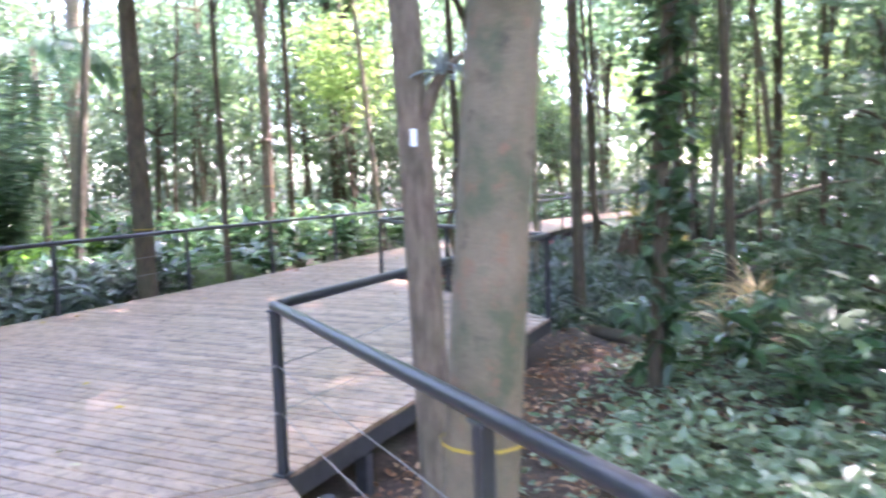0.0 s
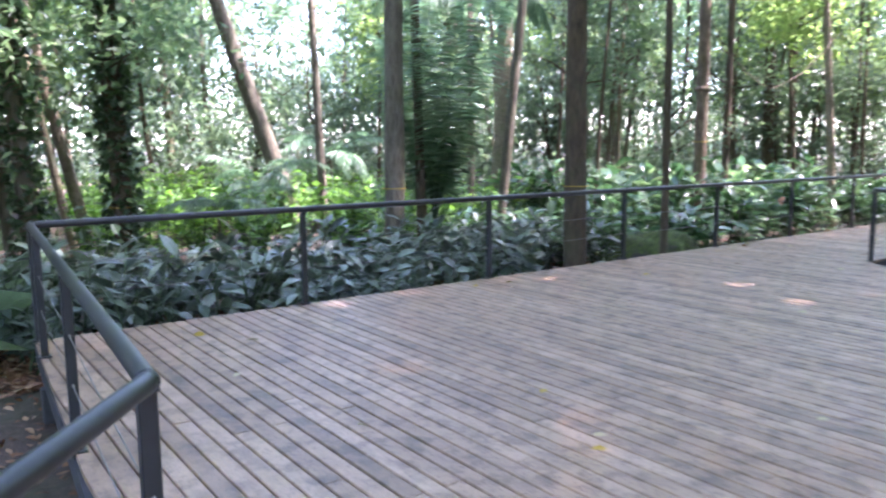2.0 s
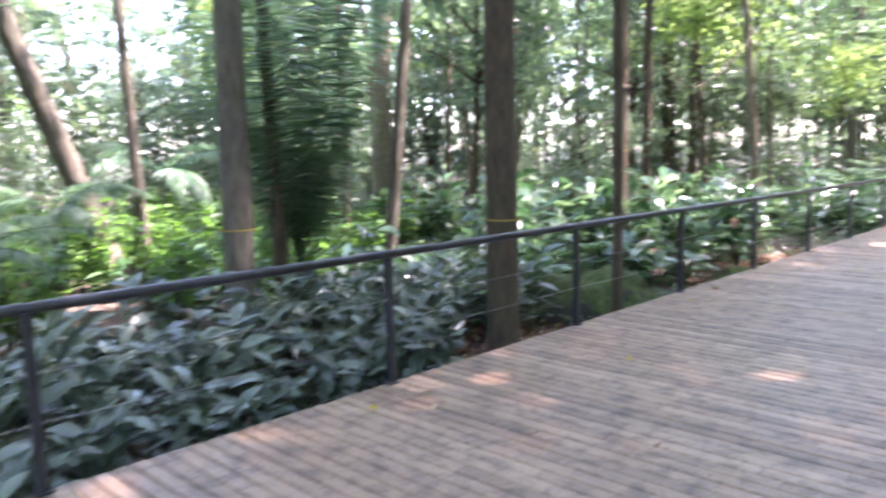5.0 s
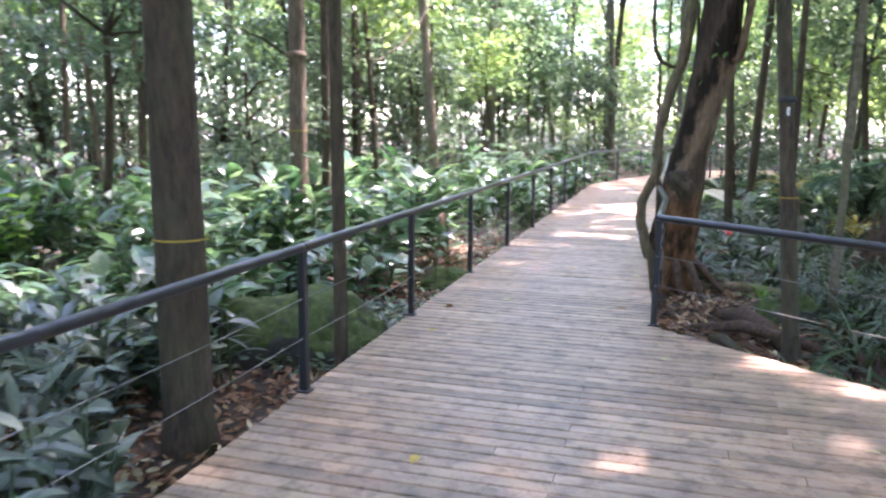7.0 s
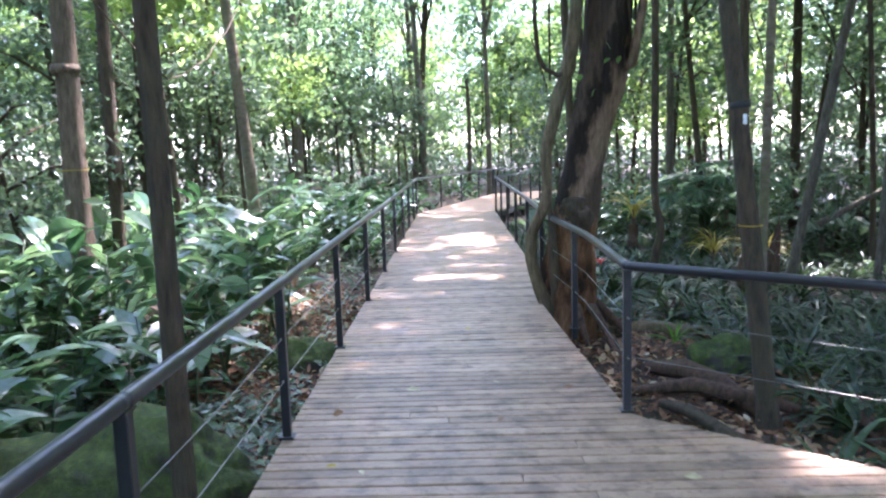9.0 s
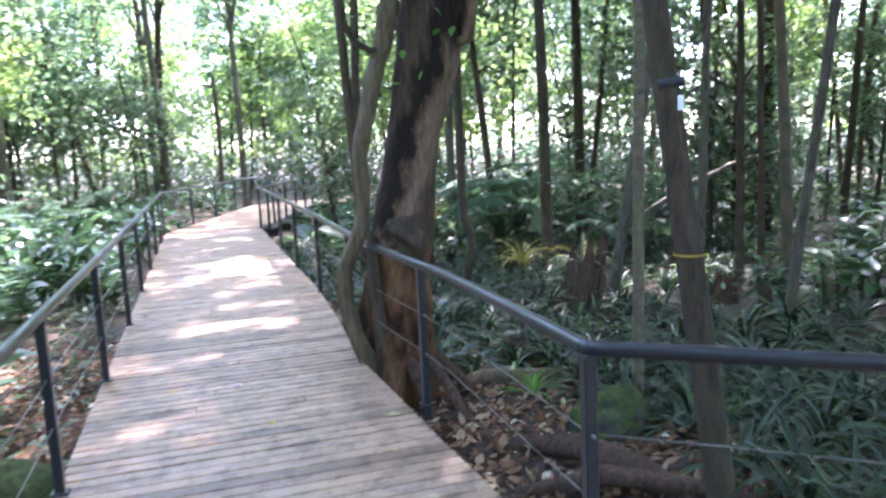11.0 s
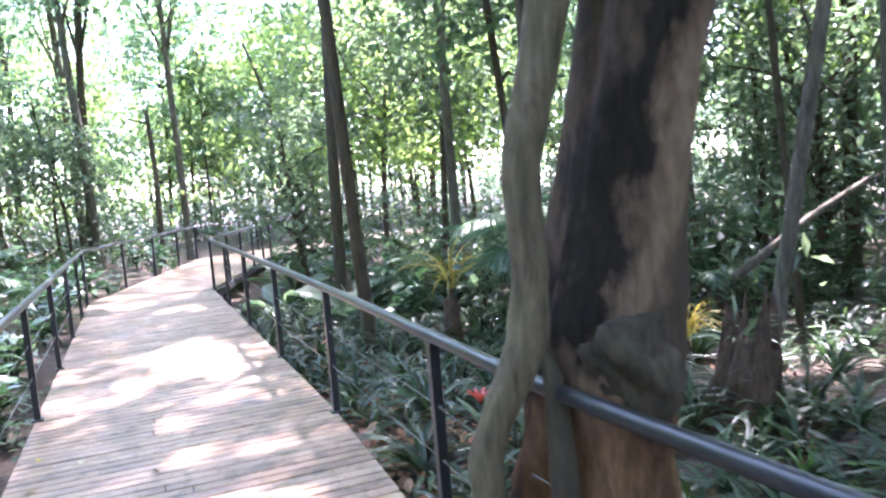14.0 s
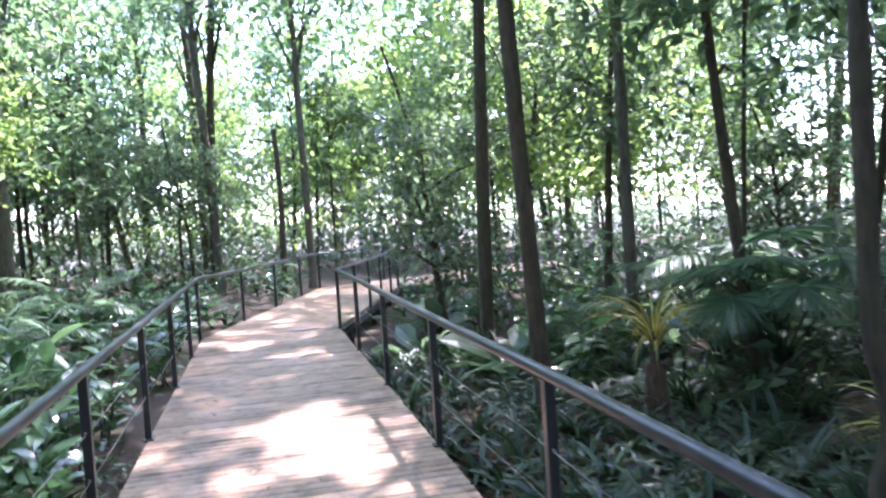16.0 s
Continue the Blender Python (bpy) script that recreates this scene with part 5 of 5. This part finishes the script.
# ---- ground detail ----
def litter(name, label, count, boxes, length, width, material, seed, lift=0.012, deck=False):
    r = np.random.default_rng(seed)
    P = []
    for _ in range(count * 3):
        if len(P) >= count:
            break
        x0, x1, y0, y1 = boxes[r.integers(len(boxes))]
        x, y = r.uniform(x0, x1), r.uniform(y0, y1)
        if not deck and on_deck(x, y, -0.05):
            continue
        P.append((x, y, ground_z(x, y) + lift * r.uniform(0.3, 1.5) + r.random() * 0.03))
    n = len(P)
    V, F = blades(np.array(P), r.uniform(0, 6.28, n), r.normal(0.15, 0.25, n), r.normal(0.2, 0.5, n), length * r.uniform(0.5, 1.3, n), width * r.uniform(0.6, 1.2, n), LANCE, 5, 0.25, r)
    tagged(new(name, mesh_from(name, V, F, material)), label, "leaf litter" if material in (LEAF_DRY, LEAF_FALLEN) else "ground cover", kind="stuff")


litter("leaf_litter", "brown dead leaves scattered over the soil", 18000, [(-4.4, -1, 10.6, 16), (-9, -6.7, 7.5, 17), (-2, 4, 1, 10), (-9, -6.7, -1, 4), (-7, -0.5, -3, 1), (-4.4, 0, 16, 26), (0, 7, -2, 6), (-0.4, 2.5, 2.4, 8)], 0.08, 0.04, LEAF_DRY, 51)
litter("leaf_litter", "thick layer of brown and tan dead leaves beside the railing", 9000, [(-9.2, -6.62, 6.2, 11), (-8.4, -6.62, 10, 18), (-4.5, -2.2, 10.3, 15.5), (-4.5, -3.2, 15, 22), (-8.6, -6.6, -0.8, 2.5)], 0.12, 0.06, LEAF_DRY, 56)
litter("leaf_litter", "pale yellow fallen leaves on the soil", 700, [(-9.2, -6.62, 6.2, 11), (-8.4, -6.62, 10, 18), (-4.5, -2.2, 10.3, 15.5), (-8.6, -6.6, -0.8, 2.5)], 0.09, 0.05, LEAF_FALLEN, 57, 0.03)
litter("ground_cover", "low pale green leafy ground cover", 5200, [(0.4, 5, 3.2, 9), (1.2, 7, 0.2, 5)], 0.10, 0.06, LEAF_COVER, 52, 0.10)
litter("low_herbs", "low dark green herbs on the soil beside the railing", 4200, [(-9.6, -6.8, 11, 22), (-9, -6.8, 9.5, 12)], 0.10, 0.05, LEAF_MID, 55, 0.10)

litter("creeping_cover", "pale creeping leaves near the entry walkway", 7000, [(0.9, 5, 3.4, 9), (1.6, 7, 0.6, 5), (2, 8, -2, 4)], 0.15, 0.095, LEAF_COVER, 54, 0.13)
litter("low_undergrowth", "low tangled green undergrowth between the strap leaves", 14000, [(0.2, 8, 9, 30), (0.8, 6, 20, 34), (-13, -7, 18, 36), (2, 8, 4, 14), (3, 12, 11, 26)], 0.17, 0.07, LEAF_MID, 53, 0.2)

# mossy stone, logs, roots and stumps
def stone(at, size, seed, label, turn=0):
    bm = bmesh.new()
    bmesh.ops.create_icosphere(bm, subdivisions=4, radius=1.0)
    for v in bm.verts:
        n1 = noise.noise(v.co * 1.1 + Vector((seed, 0, 0))) * 0.40 + noise.noise(v.co * 3.3 + Vector((seed, 5, 0))) * 0.2 + noise.noise(v.co * 9 + Vector((seed, 2, 0))) * 0.055
        v.co *= 1 + n1
        v.co = Vector((v.co.x * size[0], v.co.y * size[1], v.co.z * size[2]))
    me = bpy.data.meshes.new("stone")
    bm.to_mesh(me)
    bm.free()
    me.materials.append(MOSS)
    me.polygons.foreach_set("use_smooth", np.ones(len(me.polygons), bool))
    ob = tagged(new("stone", me), label, "stone")
    ob.matrix_basis = pose(*at, 0, 0, turn)
    return ob


stone((-7.7, 10.2, -0.36), (0.95, 0.5, 0.52), 3, "large moss-covered stone under the thin tree", 12)
stone((-7.2, 13.4, -0.45), (0.4, 0.3, 0.28), 8, "dark mossy stone beside the walkway")
stone((-3.05, 12.9, -0.38), (0.3, 0.26, 0.26), 11, "dark rounded stone behind the leaning tree")


def log(name, label, pts, radii, seed, material=None):
    return tagged(new(name, mesh_from(name, *tube_data(pts, radii, 12, 0.35, True, seed), material or ROTTEN, True)), label, "log" if name == "log" else name.replace("_", " "))


log("log", "rotting fallen log beside the stripped tree", [(-4.1, 12.2, -0.42), (-3.6, 12.0, -0.3), (-3.1, 11.6, -0.33), (-2.7, 11.3, -0.42)], [0.04, 0.06, 0.05, 0.03], 1)
log("log", "mossy fallen branch on the leaf litter", [(-4.2, 14.1, -0.42), (-3.5, 14.3, -0.36), (-2.8, 14.1, -0.38), (-2.2, 14.2, -0.42)], [0.06, 0.075, 0.06, 0.03], 2, BARK_VINE)
log("log", "crumbling brown log on the soil behind the corner post", [(-3.75, 12.85, -0.40), (-3.52, 12.4, -0.30), (-3.36, 12.0, -0.30), (-3.2, 11.6, -0.42)], [0.06, 0.10, 0.09, 0.05], 12)
log("log", "dark rotting branch beside the corner post", [(-3.9, 11.85, -0.40), (-3.8, 11.5, -0.33), (-3.66, 11.0, -0.34), (-3.5, 10.6, -0.42)], [0.03, 0.055, 0.05, 0.03], 13, BARK_DARK)
for i in range(5):
    a = -1.5 + 0.6 * i
    x, y, l = -4.28 + 0.22 * math.cos(a), 14.2 + 0.22 * math.sin(a), 0.7 + 0.5 * ((i * 37) % 10) / 10
    path = [(x - 0.09 + l * q * math.cos(a + 0.5 * q * (-1) ** i), y - 0.36 + l * q * math.sin(a + 0.5 * q * (-1) ** i), (0.02 - 0.42 * min(1, 2.2 * q)) + 0.03 * math.sin(9 * q)) for q in (0, 0.12, 0.3, 0.5, 0.75, 1.0)]
    part("root", mesh_from("root", *tube_data(path, [0.06, 0.052, 0.04, 0.03, 0.022, 0.01], 9, 0.3, True, 20 + i), ROTTEN, True), old)
log("tree_stump", "low dark rotten stump under the striped plant", [(-2.03, 20.86, -0.75), (-2.02, 20.85, -0.2), (-2.02, 20.85, 0.14)], [0.16, 0.10, 0.09], 9, ROTTEN)
log("log", "dark log beyond the deck corner", [(-0.2, 8.6, -0.4), (0.4, 7.9, -0.32), (0.9, 7.2, -0.4)], [0.07, 0.08, 0.06], 4, BARK_DARK)
log("log", "leaning dead limb above the undergrowth", [(0.5, 18.5, 0.3), (1.6, 18.4, 0.9), (2.8, 18.6, 1.25), (4.5, 19.0, 1.4)], [0.05, 0.045, 0.04, 0.02], 6, BARK_GREY)


def stump(at, r, h, seed, label):
    """A rotten stump: fluted sides that end in splinters of uneven height round a hollow core."""
    n, rings = 44, 16
    v, f = [], []
    for k in range(n):
        a = 2 * math.pi * k / n
        top = h * (0.55 + 0.5 * abs(noise.noise((math.cos(a) * 1.6, math.sin(a) * 1.6, seed))) + 0.75 * max(0, noise.noise((math.cos(a) * 5, math.sin(a) * 5, seed + 4))))
        for i in range(rings):
            q = i / (rings - 1)
            flute = 1 + 0.22 * noise.noise((math.cos(a) * 2.6, math.sin(a) * 2.6, q * 1.5 + seed)) + 0.10 * math.sin(6 * a + seed + q)
            rr = r * (1.45 - 0.75 * q ** 0.5) * flute * (1 + 0.22 * noise.noise((math.cos(a) * 5.5, math.sin(a) * 5.5, q * 2.2 + seed)) + 0.10 * noise.noise((math.cos(a) * 13, math.sin(a) * 13, q * 6 + seed)))
            v.append((math.cos(a) * rr, math.sin(a) * rr, -0.3 + (top + 0.3) * q))
        v.append((math.cos(a) * r * 0.3, math.sin(a) * r * 0.3, h * 0.35))
    m = rings + 1
    for k in range(n):
        j = (k + 1) % n
        f += [(k * m + i, j * m + i, j * m + i + 1, k * m + i + 1) for i in range(rings)]
    f.append(tuple(k * m + rings for k in range(n)))
    ob = tagged(new("stump", mesh_from("stump", v, f, ROTTEN)), label, "stump", "rotten stumps")
    ob.matrix_basis = pose(*at, 6, 8, seed * 40)


stump((-1.35, 16.5, -0.45), 0.31, 1.05, 1, "splintered reddish rotten stump among strap leaves")
stump((0.35, 15.9, -0.45), 0.15, 0.5, 2, "broken brown stump in the undergrowth")
stump((0.2, 15.0, -0.45), 0.10, 0.5, 3, "small rotten stump in the undergrowth")
stump((-2.9, 14.9, -0.45), 0.14, 0.3, 4, "low decayed stump beside the fallen branch")
stump((-2.6, 10.9, -0.45), 0.18, 0.3, 5, "dark decayed stump below the diagonal railing")

# flood lamp clamped below the entry railing
lamp = thing("flood_lamp", "small grey flood lamp with white glass below the deck", "lamp")
part("housing", mesh_from("housing", *box_data((0.16, 0.07, 0.13), (0.11, 2.06, -0.02), -0.66), STEEL), lamp)
part("glass", mesh_from("glass", *box_data((0.12, 0.012, 0.09), (0.087, 2.03, 0.0), -0.66), WHITE), lamp)
part("bracket", mesh_from("bracket", *box_data((0.03, 0.03, 0.5), (0.12, 2.09, -0.28), -0.66), STEEL), lamp)

# ---- decking ----
PITCH, BOARD = 0.11, 0.099
deck = thing("boardwalk_deck", "weathered brown timber decking with narrow dark gaps", "decking", kind="structure")


def board_data(lo0, lo1, hi0, hi1, y, z=0.0, width=BOARD, thick=0.03):
    """A plank along x; its ends run from lo0 to lo1 and hi0 to hi1 across its width."""
    h, c = width / 2, 0.005
    prof = [(-h, -thick), (h, -thick), (h, -c), (h - c, 0.0), (-h + c, 0.0), (-h, -c)]
    v = []
    for a, b in ((lo0, lo1), (hi0, hi1)):
        for dy, dz in prof:
            f = (dy + h) / width
            v.append((a + (b - a) * f, y + dy, z + dz))
    faces = [(0, 1, 2, 3, 4, 5), (11, 10, 9, 8, 7, 6)] + [(k, k + 6, (k + 1) % 6 + 6, (k + 1) % 6) for k in range(6)]
    return v, faces


r4 = np.random.default_rng(61)
rest = []
count = 0
shared = {}
y = 0.70
row = 0
while y < 26.75:
    h = BOARD / 2
    (a0, b0), (a1_, b1) = deck_span(y - h), deck_span(y + h)
    if min(b0, b1) - max(a0, a1_) > 0.3:
        lo, hi = max(a0, a1_), min(b0, b1)
        cuts = []
        if hi - lo > 2.6:
            x = lo + (1.4 if row % 2 else 2.6) + (0.35 if row % 3 else 0)
            while x < hi - 0.7:
                cuts.append(x)
                x += 2.4
        elif r4.random() < 0.35:
            cuts = [-5.5 + r4.normal(0, 0.3)]
        xs = [None] + cuts + [None]
        for i in range(len(xs) - 1):
            s0, s1 = (a0, a1_) if xs[i] is None else (xs[i] + 0.003,) * 2
            e0, e1 = (b0, b1) if xs[i + 1] is None else (xs[i + 1] - 0.003,) * 2
            dz = r4.normal(0, 0.0012)
            if count < 300 and y < 13.5:
                key = tuple(round(q, 2) for q in (s0, s1, e0, e1))
                if key not in shared:
                    shared[key] = mesh_from("plank", *board_data(s0, s1, e0, e1, 0.0), WOOD)
                ob = part("plank", shared[key], deck)
                ob.location = (0, y, dz)
                count += 1
            else:
                rest.append(board_data(s0, s1, e0, e1, y, dz))
    y += PITCH
    row += 1


def turned_boards(a, b, c, d):
    """Planks between the edges a-b and c-d, across the way from a to b."""
    A, B, C2, D = (Vector((*q, 0)) for q in (a, b, c, d))
    n = int(((B - A).length + (D - C2).length) / 2 / PITCH)
    out = []
    for k in range(n):
        s0, s1 = (k + 0.04) / n, (k + 0.94) / n
        q = [A.lerp(B, s0), C2.lerp(D, s0), C2.lerp(D, s1), A.lerp(B, s1)]
        v = [(p.x, p.y, -0.03) for p in q] + [(p.x, p.y, 0.0) for p in q]
        out.append((v, [(3, 2, 1, 0), (4, 5, 6, 7), (0, 1, 5, 4), (1, 2, 6, 5), (2, 3, 7, 6), (3, 0, 4, 7)]))
    return out


rest += turned_boards((LEFT, 26.8), FAR_L, (RIGHT, 26.8), FAR_R)
rest += turned_boards(FAR_L, END_L, FAR_R, END_R)
gap = Vector((ENTRY.x, ENTRY.y, 0)) * 0.02
rest += turned_boards((NEAR_L[0] + gap.x, NEAR_L[1] + gap.y), ENTRY_END_L, (NEAR_R[0] + gap.x, NEAR_R[1] + gap.y), ENTRY_END_R)
part("planks", mesh_from("planks", *joined(*rest), WOOD), deck, "planks further along the walkway", "stuff")

# fallen leaves on the planks
r5 = np.random.default_rng(71)
leaf_spots = [(-5.97, 2.15), (-4.72, 1.97), (-5.74, 1.85), (-5.28, 10.5), (-6.28, 10.93)]
while len(leaf_spots) < 70:
    yy = r5.uniform(1.0, 24)
    lo, hi = deck_span(yy)
    leaf_spots.append((r5.uniform(lo + 0.1, hi - 0.1), yy))
for k, (x, yy) in enumerate(leaf_spots):
    L = r5.uniform(0.045, 0.11)
    V, F = blades(np.array([[0, 0, 0.006]]), np.zeros(1), np.array([0.12]), np.array([0.3]), np.array([L]), np.array([L * 0.5]), LANCE, rng=r5)
    ob = tagged(new("fallen_leaf", mesh_from("fallen_leaf", V, F, (TAPE if k % 7 == 0 else (LEAF_DRY if k % 3 == 0 else LEAF_FALLEN)))), "small dry leaf lying on the planks", "leaf", "fallen leaves")
    ob.matrix_basis = pose(x, yy, 0.003, 0, 0, r5.uniform(0, 360))
